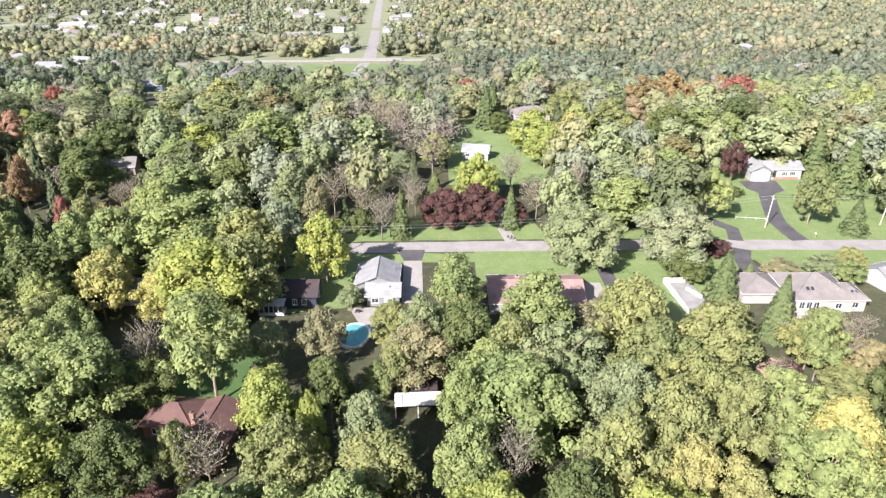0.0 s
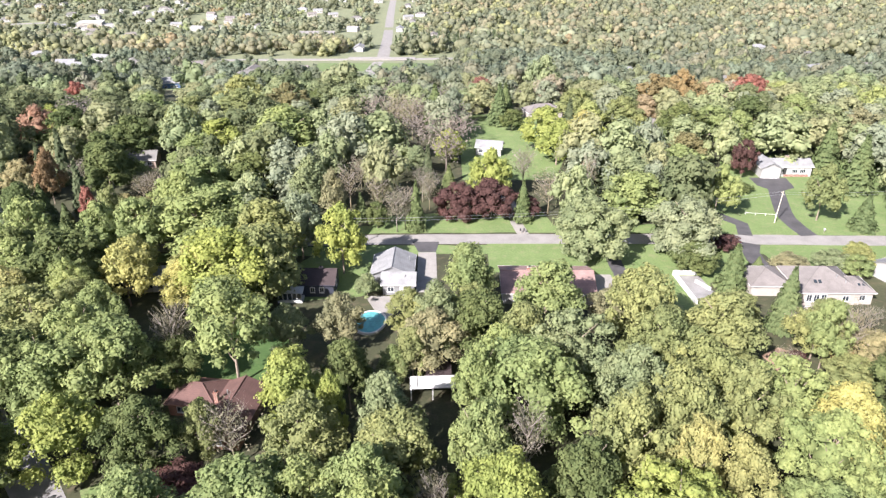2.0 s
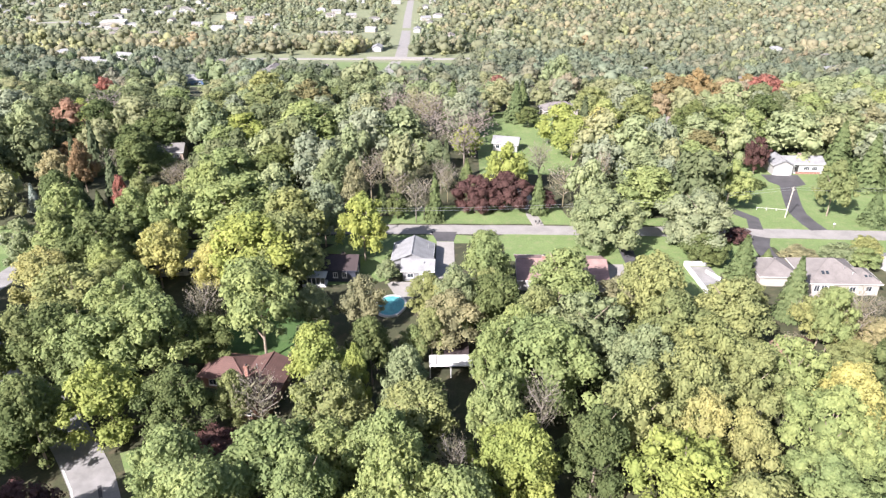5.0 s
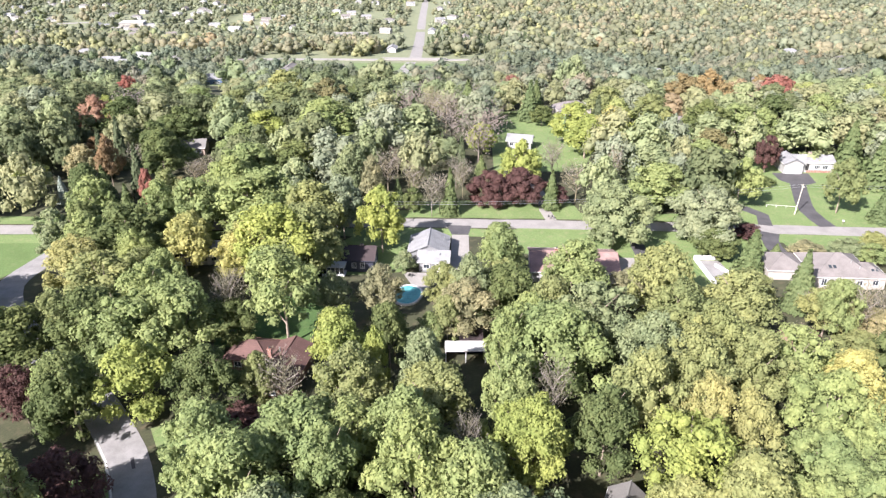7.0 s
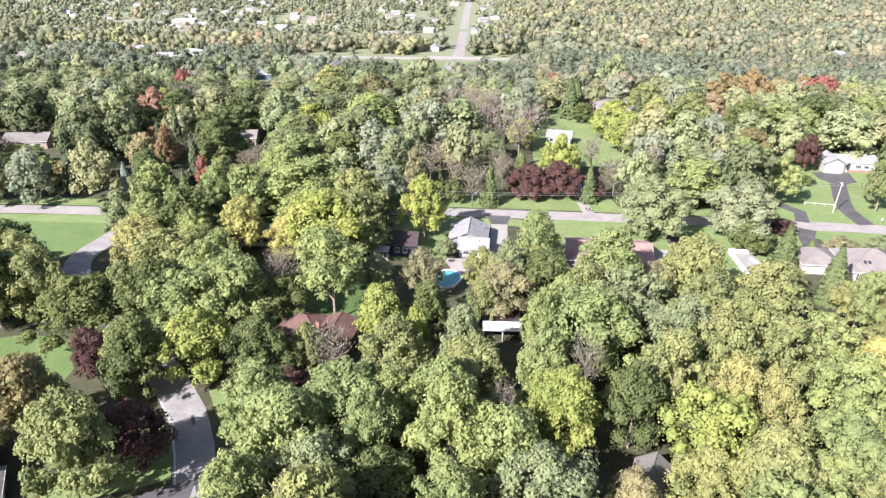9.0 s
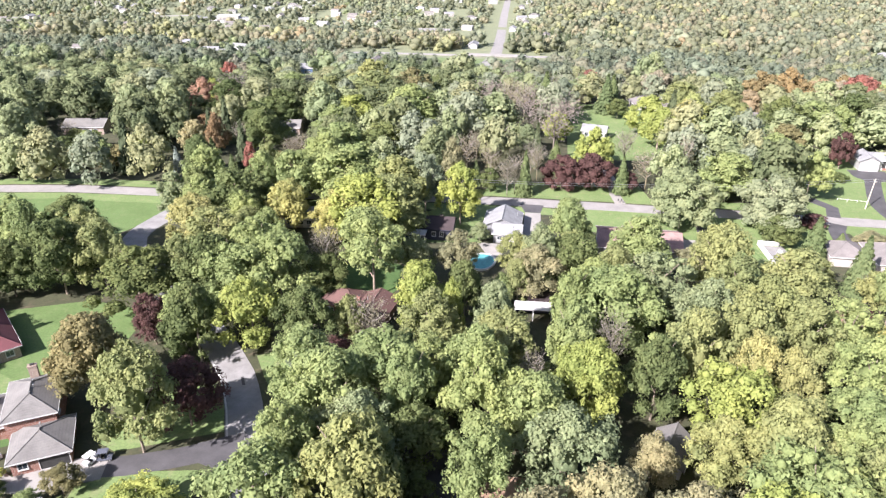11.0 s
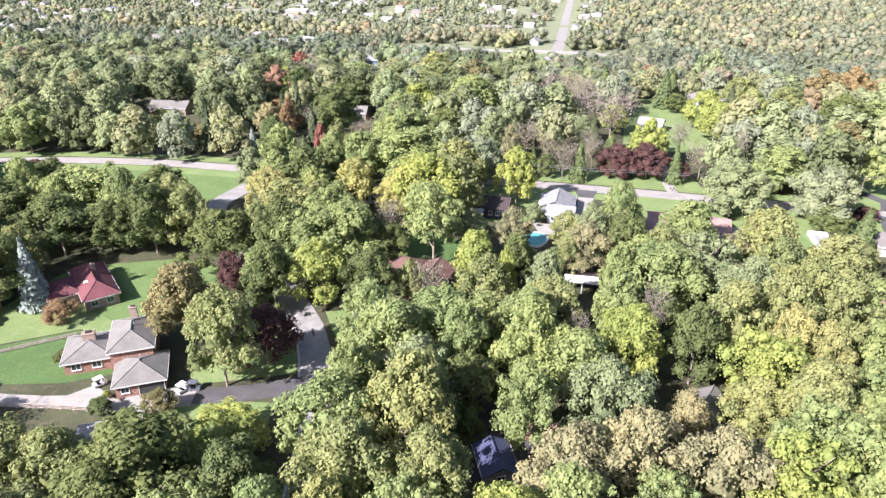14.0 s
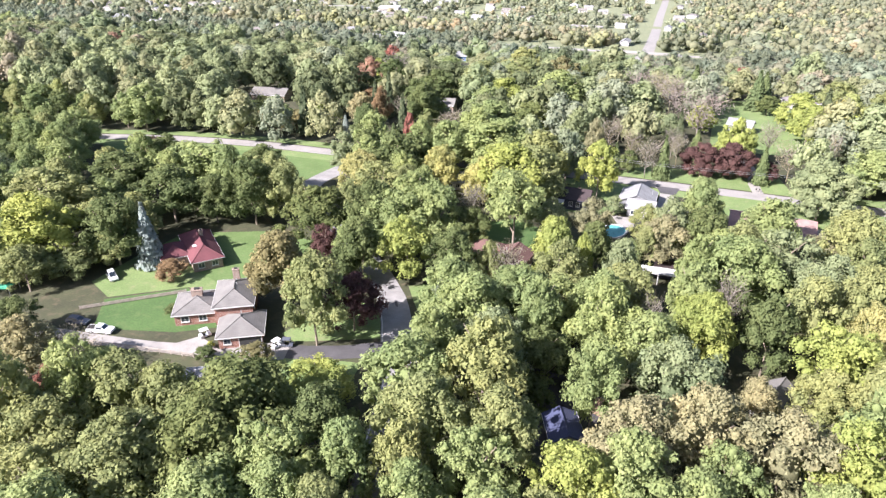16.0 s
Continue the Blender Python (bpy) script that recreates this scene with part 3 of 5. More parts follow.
MIDDLE.append(crown(48, 46, 60, 4600, 0.038, low=0.06, lobe=(0.2, 0.34), level=1, solid=0.82, core=0.82, aspect=2.0))
BACK = [crown(60 + i, 13, 30, 1150, 0.059, low=0.12, upright=0.12 * (i % 3), lobe=(0.24, 0.42), aspect=1.9, level=1, solid=0.78, core=0.8) for i in range(6)]
BEYOND = [crown(70 + i, 8, 8, 210, 0.095, low=0.0, upright=0.1 * (i % 3), lobe=(0.28, 0.46), aspect=1.3, level=1, solid=0.86, jitter=0.2, core=0.74) for i in range(5)]
DISTANT = [crown(80 + i, 3 + i % 2, 0, 34, 0.13, low=0.0, lobe=(0.36, 0.56), aspect=1.2, level=1, solid=0.92, jitter=0.18, core=0.74) for i in range(6)]
FIRS = {"near": fir(5, 13, 3200, 0.085), "middle": fir(6, 12, 2200, 0.1), "back": fir(7, 10, 700, 0.15), "distant": fir(8, 3, 40, 0.4)}
THIN = {"near": twigs(131), "back": twigs(130), "distant": DISTANT[0]}

KINDS = {
    "green": ("maple_tree", "broad maple with dense mid-green leaves", "tree"),
    "dark": ("oak_tree", "broad oak with dark green leaves", "tree"),
    "olive": ("ash_tree", "tall broadleaf tree with olive-green leaves", "tree"),
    "lime": ("locust_tree", "rounded tree with bright yellow-green leaves", "tree"),
    "grey_green": ("linden_tree", "rounded tree with dull grey-green leaves", "tree"),
    "silver": ("willow_tree", "full pale silvery green willow", "tree"),
    "tan": ("beech_tree", "broad tree turning pale tan in autumn", "tree"),
    "russet": ("russet_maple_tree", "broad maple turning russet brown in autumn", "tree"),
    "yellow": ("birch_tree", "tree in bright yellow autumn leaf", "tree"),
    "pale_yellow": ("poplar_tree", "tree turning pale yellow in autumn", "tree"),
    "orange": ("orange_maple_tree", "maple in orange autumn leaf", "tree"),
    "gold": ("golden_maple_tree", "maple in golden orange autumn leaf", "tree"),
    "red": ("red_maple_tree", "narrow maple in bright red autumn leaf", "tree"),
    "maroon": ("plum_tree", "rounded ornamental tree with dark maroon leaves", "tree"),
    "spruce": ("spruce_tree", "dark green conical spruce with drooping boughs", "conifer"),
    "blue_spruce": ("blue_spruce_tree", "pale blue-grey conical spruce", "conifer"),
    "bare": ("leafless_tree", "almost leafless grey tree with thin twigs", "tree"),
}
TRUNK = [part("trunk", limbs(100 + i, 6, 0.55), BARK).data for i in range(3)]
TWIGGY = part("trunk", limbs(120, 16, 0.95, 9, 0.011), PALE_BARK).data
STEM = part("trunk", Shape().tube((0, 0, -0.02), (0, 0, 0.9), 0.055, 0.01, 6), BARK).data
for o in [o for o in scene.objects if o.name.startswith("trunk")]:
    bpy.data.objects.remove(o)
MESHES = {}


def crown_mesh(kind, which):
    """One shared mesh for each kind and form of crown."""
    key = kind, which
    if key not in MESHES:
        if kind in ("spruce", "blue_spruce"):
            form = FIRS["near" if which < 10 else "middle"]
        elif kind == "bare":
            form = THIN["near"]
        else:
            form = NEAR[which] if which < 10 else MIDDLE[which - 10]
        MESHES[key] = mesh_of("crown", *form, mats=[LEAF[kind]])
    return MESHES[key]


PLANTED = []
SETTING = [(lambda x, y: y > 150, "beside the street"), (lambda x, y: y > 108, "behind the houses"),
           (lambda x, y: x < -48, "near the curved lane"), (lambda x, y: True, "in the dense wood")]


def plant(kind, x, y, h, r, form=None):
    """A single tree, with its trunk and crown."""
    k = len(PLANTED)
    PLANTED.append((x, y, r))
    name, words, category = KINDS[kind]
    if h < 7 and "spruce" not in kind:
        name, category = ("bush", "bush")
        words = words.replace("tree", "bush").replace("maple", "shrub").replace("oak", "shrub").replace("willow", "shrub")
    place = next(w for test, w in SETTING if test(x, y))
    root = thing(name, x, y, None, 0, f"{words} {place}", category, f"trees {place}")
    far = y > 125
    which = (10 + k % 5) if far else k % 7
    if kind in ("spruce", "blue_spruce", "bare"):
        which = 10 if far else 0
    if form is not None:
        which = form
    root.matrix_world = pose(x, y, height(y), 0, 0, (k * 77) % 360) @ Matrix.Diagonal((r, r, h, 1))
    part("trunk", STEM if "spruce" in kind else TWIGGY if kind == "bare" else TRUNK[k % 3], None, root)
    part("crown", crown_mesh(kind, which), None, root)
    return root


plant("olive", -77.0, -9.9, 13.2, 7.7)
plant("olive", -67.3, -6.2, 15.2, 7.8)
plant("green", -53.2, -5.3, 15.2, 7.7)
plant("olive", -85.3, -1.3, 13.2, 7.1)
plant("green", -44.0, -0.4, 15.2, 5.6)
plant("olive", -69.8, 0.1, 15.2, 7.9)
plant("dark", -59.3, 3.8, 16.5, 8.0)
plant("green", -48.2, 4.8, 16.5, 6.5)
plant("orange", -95.3, 9.0, 9.0, 3.9)
plant("green", -38.6, 9.0, 16.5, 5.5)
plant("olive", -81.2, 9.5, 15.2, 6.5)
plant("olive", -72.2, 10.7, 15.2, 6.7)
plant("olive", -31.7, 11.1, 16.5, 5.1)
plant("dark", -58.7, 12.5, 17.8, 9.9)
plant("green", -20.2, 13.4, 16.5, 5.9)
plant("tan", -109.2, 13.5, 13.2, 6.4)
plant("dark", -46.3, 13.7, 16.5, 6.3)
plant("lime", -7.5, 15.0, 16.5, 6.3)
plant("olive", -30.6, 18.5, 19.1, 7.3)
plant("bare", -102.4, 18.9, 9.0, 6.0)
plant("olive", -19.9, 20.2, 17.8, 6.1)
plant("lime", -55.5, 28.0, 8.0, 6.5)
plant("tan", -1.2, 28.8, 16.5, 7.2)
plant("green", -75.2, 28.9, 3.5, 2.6)
plant("dark", -82.5, 30.6, 3.0, 2.2)
plant("tan", 18.6, 31.4, 17.8, 7.4)
plant("olive", -26.5, 32.1, 21.6, 8.1)
plant("tan", 8.5, 32.4, 17.8, 6.5)
plant("lime", 29.2, 32.4, 17.8, 7.2)
plant("russet", -72.3, 33.0, 5.0, 3.1)
plant("lime", -84.4, 34.4, 1.6, 0.9)
plant("dark", -23.4, 37.1, 13.2, 4.2)
plant("dark", -18.4, 39.0, 7.0, 2.9)
plant("green", -38.1, 39.1, 17.8, 5.7)
plant("green", -9.5, 39.1, 17.8, 5.0)
plant("olive", -140.7, 41.9, 10.0, 7.3)
plant("green", -97.5, 42.0, 2.0, 1.5)
plant("dark", -100.2, 42.3, 2.2, 2.1)
plant("olive", -65.1, 43.2, 20.3, 7.1)
plant("grey_green", 2.5, 43.9, 17.8, 7.0)
plant("olive", -133.1, 46.2, 8.0, 6.0)
plant("green", -33.8, 49.9, 19.1, 7.1)
plant("green", -39.0, 50.3, 15.2, 4.0)
plant("maroon", -60.6, 50.6, 13.2, 6.2)
plant("tan", 15.5, 48.6, 10.5, 4.4)
plant("dark", -51.7, 97.5, 11.0, 5.6)
plant("olive", 27.0, 52.5, 12.0, 6.0)
plant("green", -22.5, 53.7, 19.1, 5.6)
plant("orange", -111.1, 53.8, 5.0, 3.9)
plant("olive", -130.7, 53.9, 9.0, 6.0)
plant("green", -10.7, 54.6, 20.3, 6.5)
plant("russet", -80.5, 55.2, 17.8, 7.6)
plant("dark", -128.3, 55.2, 17.8, 8.1)
plant("dark", -20.9, 57.4, 9.0, 3.2)
plant("blue_spruce", -120.5, 57.8, 16.5, 4.3)
plant("bare", -3.1, 60.6, 16.5, 2.9)
plant("olive", -155.1, 60.6, 19.1, 11.8)
plant("bare", -3.7, 60.9, 15.2, 2.7)
plant("lime", 6.5, 61.6, 17.8, 5.8)
plant("lime", 4.2, 62.0, 16.5, 5.0)
plant("green", -12.4, 62.8, 17.8, 5.8)
plant("dark", 17.5, 65.4, 17.8, 6.0)
plant("pale_yellow", 39.2, 66.9, 15.2, 4.8)
plant("maroon", -39.9, 67.5, 8.0, 5.9)
plant("silver", -47.6, 67.6, 7.0, 2.1)
plant("dark", -67.9, 68.4, 17.8, 6.5)
plant("pale_yellow", 34.0, 70.1, 16.5, 4.3)
plant("green", -71.8, 71.6, 15.2, 5.1)
plant("green", 3.0, 71.8, 17.8, 5.8)
plant("olive", 24.8, 71.8, 19.1, 5.9)
plant("maroon", -79.7, 72.2, 12.0, 3.7)
plant("olive", -22.9, 72.7, 17.8, 6.0)
plant("maroon", -81.1, 73.6, 9.0, 4.1)
plant("bare", 10.4, 74.1, 16.5, 3.8)
plant("dark", -47.8, 75.1, 15.2, 5.8)
plant("lime", -59.3, 74.8, 16.6, 7.4)
plant("olive", 33.4, 77.2, 19.1, 6.8)
plant("bare", -35.4, 77.3, 13.2, 5.1)
plant("olive", -40.3, 78.6, 12.0, 3.3)
plant("grey_green", -11.1, 79.3, 17.8, 4.8)
plant("lime", -19.9, 80.2, 16.5, 2.5)
plant("dark", -133.3, 80.8, 16.5, 9.8)
plant("dark", -88.6, 81.9, 16.5, 9.2)
plant("olive", 45.9, 82.6, 16.5, 5.9)
plant("dark", -153.3, 83.8, 16.5, 10.6)
plant("green", -42.7, 84.0, 8.0, 2.7)
plant("lime", -27.8, 84.4, 17.8, 6.3)
plant("green", 12.2, 85.2, 19.1, 8.7)
plant("grey_green", 29.2, 85.7, 17.8, 6.2)
plant("green", 3.5, 86.4, 17.8, 5.1)
plant("olive", 40.1, 86.6, 17.8, 6.9)
plant("green", -68.2, 86.9, 17.8, 8.1)
plant("dark", -74.8, 88.7, 17.8, 7.7)
plant("dark", -19.0, 91.6, 15.2, 4.9)
plant("green", -60.6, 92.0, 17.8, 8.1)
plant("lime", 61.9, 93.2, 6.0, 3.9)
plant("bare", 54.2, 93.2, 6.0, 3.8)
plant("dark", -18.7, 96.0, 10.0, 4.0)
plant("grey_green", 21.5, 97.7, 16.5, 7.7)
plant("olive", 71.8, 98.0, 7.0, 5.3)
plant("green", -40.8, 98.4, 20.3, 8.4, 7)
plant("olive", 51.0, 98.5, 8.0, 4.4)
plant("bare", -52.6, 98.9, 16.5, 3.3)
plant("green", -68.2, 98.9, 17.8, 7.6)
plant("green", -11.9, 98.9, 8.0, 3.1)
plant("green", -137.8, 99.1, 17.8, 12.3)
plant("olive", 36.8, 100.0, 16.5, 7.5)
plant("olive", -8.3, 100.2, 12.0, 4.0)
plant("bare", -52.5, 101.4, 16.5, 4.3)
plant("tan", -4.6, 102.7, 14.0, 6.2)
plant("olive", 49.1, 104.0, 16.5, 9.1)
plant("green", 69.6, 104.4, 15.2, 4.1)
plant("olive", -80.7, 104.9, 16.5, 8.7)
plant("bare", 63.3, 105.1, 4.0, 3.6)
plant("bare", 74.7, 105.1, 15.2, 3.6)
plant("tan", 79.8, 105.5, 8.0, 5.0)
plant("dark", -120.2, 105.9, 16.5, 8.1)
plant("grey_green", -32.5, 106.3, 13.2, 4.5)
plant("grey_green", -4.2, 107.2, 16.5, 4.8)
plant("olive", 69.6, 108.0, 12.0, 5.1)
plant("tan", -23.1, 109.9, 13.2, 4.9)
plant("olive", 73.1, 110.9, 12.0, 5.4)
plant("pale_yellow", -92.9, 113.9, 15.2, 7.4)
plant("olive", -10.0, 115.6, 11.0, 4.6)
plant("green", 18.1, 116.0, 16.5, 8.6)
plant("spruce", 68.6, 118.8, 14.5, 4.6)
plant("maroon", -174.8, 118.9, 9.0, 4.7)
plant("tan", 33.4, 119.6, 9.0, 6.1)
plant("green", 1.8, 122.8, 17.8, 6.5)
plant("lime", -48.9, 123.2, 20.3, 10.6)
plant("yellow", -58.3, 123.6, 13.2, 5.2)
plant("olive", -43.2, 125.3, 19.1, 6.5)
plant("yellow", -73.0, 126.1, 15.2, 6.2)
plant("olive", -43.3, 127.7, 19.1, 8.8)
plant("grey_green", -20.4, 130.3, 6.0, 3.2)
plant("yellow", -58.1, 130.3, 13.2, 7.9)
plant("yellow", -74.1, 134.0, 13.2, 5.6)
plant("dark", -101.1, 134.2, 15.2, 6.1)
plant("spruce", 63.7, 135.3, 11.5, 4.6)
plant("spruce", -83.8, 136.6, 14.3, 4.4)
plant("green", 95.5, 141.5, 6.0, 3.5)
plant("lime", -27.4, 141.8, 17.8, 6.2)
plant("tan", 80.2, 142.1, 5.0, 6.1)
plant("dark", 58.4, 142.8, 6.0, 4.3)
plant("spruce", 72.9, 143.3, 4.4, 2.5)
plant("dark", 57.6, 144.1, 8.0, 5.4)
plant("spruce", -94.5, 144.6, 13.2, 5.5)
plant("olive", 98.2, 145.4, 7.0, 4.8)
plant("green", -62.7, 145.6, 19.1, 10.8)
plant("grey_green", 92.0, 145.6, 5.0, 4.8)
plant("grey_green", 33.0, 149.4, 17.0, 8.8, 15)
plant("silver", -38.9, 149.5, 17.8, 6.7)
plant("silver", 57.5, 152.6, 15.5, 8.8, 15)
plant("green", -59.6, 152.7, 19.1, 9.3)
plant("silver", -52.0, 153.6, 15.2, 5.5)
plant("maroon", 69.5, 156.2, 4.0, 3.9)
plant("russet", -81.1, 157.7, 13.2, 5.2)
plant("dark", -113.3, 159.3, 16.5, 7.3)
plant("olive", -91.0, 160.6, 15.2, 4.1)
plant("silver", -116.0, 162.4, 9.8, 6.0)
plant("olive", -182.4, 165.0, 4.0, 9.4)
plant("red", -99.3, 165.0, 13.2, 2.6)
plant("green", -73.1, 165.3, 17.8, 8.1)
plant("bare", -16.3, 165.5, 13.2, 4.6)
plant("olive", -199.4, 166.5, 6.8, 8.5)
plant("spruce", -11.1, 167.1, 14.3, 3.4)
plant("spruce", 111.7, 169.1, 9.9, 4.5)
plant("blue_spruce", -128.3, 169.3, 8.5, 2.7)
plant("russet", -150.5, 169.5, 7.8, 6.8)
plant("tan", -34.0, 169.5, 16.5, 4.3)
plant("russet", -165.7, 169.7, 6.2, 7.1)
plant("green", 49.3, 172.4, 15.2, 9.5)
plant("spruce", 18.6, 173.2, 12.1, 3.6)
plant("lime", -141.7, 174.6, 12.2, 5.5)
plant("olive", 102.0, 174.8, 16.5, 5.5)
plant("maroon", 20.7, 175.4, 7.0, 3.2)
plant("maroon", 0.3, 174.5, 11.0, 6.0, 15)
plant("grey_green", -41.5, 177.3, 17.8, 6.5)
plant("maroon", 9.9, 176.0, 11.5, 6.2, 15)
plant("green", 74.0, 177.4, 15.2, 5.9)
plant("bare", 26.5, 179.0, 13.2, 6.5)
plant("bare", 38.0, 182.4, 17.8, 3.2)
plant("orange", -120.7, 184.2, 16.5, 4.3)
plant("tan", -130.1, 185.5, 13.2, 5.4)
plant("lime", 9.8, 186.6, 16.5, 6.0)
plant("grey_green", 72.8, 187.8, 13.2, 5.3)
plant("grey_green", 50.0, 189.1, 15.2, 9.4)
plant("dark", -105.5, 189.7, 17.8, 9.0)
plant("dark", 89.3, 196.1, 3.0, 2.6)
plant("green", 68.6, 201.0, 13.2, 8.9)
plant("maroon", 93.5, 209.3, 13.2, 4.2)
plant("russet", 76.6, 218.3, 12.0, 7.6)
plant("lime", 34.4, 220.7, 15.2, 8.8)
plant("dark", -113.1, 225.8, 15.2, 9.3)
plant("green", 96.6, 227.6, 16.5, 7.5)
plant("grey_green", 116.6, 232.5, 15.2, 9.0)
plant("olive", -99.1, 233.1, 16.5, 9.8)
plant("lime", -154.1, 248.4, 13.2, 5.7)
plant("orange", -136.8, 255.9, 9.0, 7.5)
plant("olive", -83.7, 256.6, 16.5, 12.7)
plant("spruce", -8.2, 258.9, 18.7, 6.7)
plant("spruce", 17.4, 269.3, 16.5, 5.8)
plant("red", 129.6, 300.8, 16.5, 9.6)
plant("red", -176.2, 309.5, 12.0, 4.5)
plant("red", 11.5, 324.0, 12.0, 8.2)
plant("bare", -106, 20, 8, 5.5)
plant("red", -102.3, 13.5, 6, 3.2)
plant("olive", -183, 192, 5.5, 3.6)
plant("green", -171, 184, 8, 5.0)
plant("bare", -190, 197, 7, 4.4)
plant("grey_green", -163, 176, 9, 5.0)
plant("green", -155, 168, 9.5, 5.2)
plant("dark", -172, 172, 9, 5.5)
plant("green", -103, 203, 7, 4.4)
plant("bare", -95, 192, 8, 4.5)
plant("green", -83, 171, 10, 5.0)
plant("green", -124.8, 270.8, 12.2, 7.0)
plant("dark", -137.4, 231.0, 17.3, 9.9)
plant("lime", -161.8, 257.4, 9.6, 5.5)
plant("dark", -116.6, 209.4, 14.2, 8.1)
plant("olive", -102.8, 256.2, 14.8, 8.4)
plant("olive", -89.3, 280.4, 18.2, 10.4)
plant("green", -57.8, 222.0, 20, 14.8)
plant("lime", -82.2, 224.3, 15.0, 8.6)
plant("russet", -67.3, 268.1, 16.4, 9.4)
plant("grey_green", -64.6, 206.8, 15.7, 9.0)
plant("green", -84.5, 209.4, 14.2, 8.1)
plant("dark", -58.8, 288.0, 11.8, 6.7)
plant("grey_green", -44.5, 274.0, 15.7, 8.9)
plant("grey_green", -36.0, 236.6, 11.8, 6.8)
plant("spruce", -9.1, 274.0, 14.8, 5.7)
plant("bare", -22.7, 255.2, 17.1, 6.6)
plant("bare", -16.7, 248.3, 16.7, 6.4)
plant("grey_green", -35.4, 223.9, 9.4, 5.4)
plant("lime", -2.3, 223.6, 11.3, 6.4)
plant("silver", -44.9, 206.1, 12.3, 7.0)
plant("orange", -141.7, 272.8, 8, 4.5)
plant("red", -189.8, 334.2, 8, 4.3)
plant("orange", -139.0, 213.4, 8.2, 4.7)
plant("bare", -117.0, 195.2, 11.2, 4.3)
plant("spruce", -115.1, 169.8, 11.9, 4.6)
plant("spruce", -104.6, 161.9, 9.5, 3.7)
plant("spruce", -94.7, 164.1, 10.6, 4.1)
plant("russet", -93.4, 172.7, 8, 3.9)
plant("bare", -93.3, 184.1, 9.5, 3.7)
plant("bare", -89.8, 185.4, 10.7, 4.1)
plant("green", -72.4, 176.7, 17.6, 10.0)
plant("green", -74.7, 157.8, 13.3, 7.6)
plant("dark", -60.7, 184.8, 15.9, 9.1)
plant("silver", -43.3, 162.9, 11.5, 6.6)
plant("russet", -38.1, 186.2, 8, 3.7)
plant("bare", -31.2, 181.9, 14.0, 5.4)
plant("bare", -10.2, 187.1, 12.0, 4.6)
plant("bare", -21.6, 200.3, 12.7, 4.9)
plant("bare", 20.8, 197.4, 14.5, 5.6)
plant("lime", 10.1, 199.1, 10.2, 5.9)
plant("lime", 31.4, 237.3, 15.8, 9.0)
plant("pale_yellow", 44.3, 233.1, 15.5, 8.9)
plant("lime", 48.9, 220.7, 13.0, 7.4)
plant("dark", 80.7, 241.1, 16.0, 9.1)
plant("green", 95.1, 247.3, 14.3, 8.2)
plant("dark", 108.6, 250.3, 16.5, 9.4)
plant("russet", 86.9, 235.8, 8, 4.3)
plant("gold", 84.1, 285.8, 18.4, 8.2)
plant("gold", 98.3, 298.1, 18.5, 8.3)
plant("gold", 102.4, 287.0, 14.8, 6.2)
plant("red", 145.4, 334.8, 9.8, 5.6)
plant("gold", 129.6, 321.0, 14.4, 5.9)
plant("tan", 148.0, 230.1, 15.3, 8.8)
plant("tan", 145.6, 240.7, 14.0, 8.0)
plant("grey_green", 130.9, 235.8, 17.6, 10.1)
plant("yellow", 164.2, 303.0, 8, 3.7)
plant("spruce", 20.5, 280.1, 15.1, 5.8)
plant("dark", 22.0, 260.9, 8.6, 4.9)
plant("spruce", 124.1, 197.1, 17.8, 6.8)
plant("spruce", 122.4, 214.1, 16.7, 6.4)
plant("green", 131.9, 259.8, 14.9, 8.5)
plant("olive", 63.7, 256.2, 14.8, 8.4)
plant("olive", 48.2, 267.2, 15.3, 8.7)
plant("olive", 66.4, 239.8, 12.0, 6.8)
plant("dark", -21.9, 168.2, 8, 3.4)
plant("spruce", -27.1, 173.7, 8.1, 3.1)
plant("yellow", 60.0, 79.5, 15.5, 6.4)
plant("yellow", 64.5, 70.5, 14.5, 5.6)
plant("pale_yellow", 47.0, 78.2, 5.6, 2.9)
plant("yellow", 39.0, 95.8, 3.7, 2.0)
plant("pale_yellow", 41.4, 84.6, 5.7, 3.0)
plant("gold", 74.6, 107.1, 4.7, 2.5)
plant("green", 78.6, 117.4, 7.4, 3.9)
plant("bare", 68.9, 113.4, 8.0, 3.1)
plant("bare", 84.9, 115.9, 7.5, 2.9)
plant("olive", 83.1, 110.1, 4.4, 3.6)
plant("maroon", 65.3, 105.7, 3, 2.9)
plant("olive", 60.4, 120.7, 7.3, 3.9)
plant("bare", -22.7, 177.5, 12.6, 4.9)
plant("bare", -14.2, 168.4, 12.9, 5.0)
plant("bare", -7.9, 181.3, 11.5, 4.4)
plant("grey_green", -12.5, 208.8, 10.6, 5.6)
plant("bare", -30.0, 197.4, 11.4, 4.4)
plant("grey_green", -26.5, 231.3, 11.2, 5.9)
plant("spruce", -2.3, 188.6, 10.9, 4.2)
plant("dark", 20.6, 91.6, 8.0, 4.2)
plant("lime", -143.4, 48.1, 19, 10.9)
plant("olive", -137.5, 37.4, 11.8, 6.2)
plant("dark", -123.0, 22.5, 9.3, 4.9)

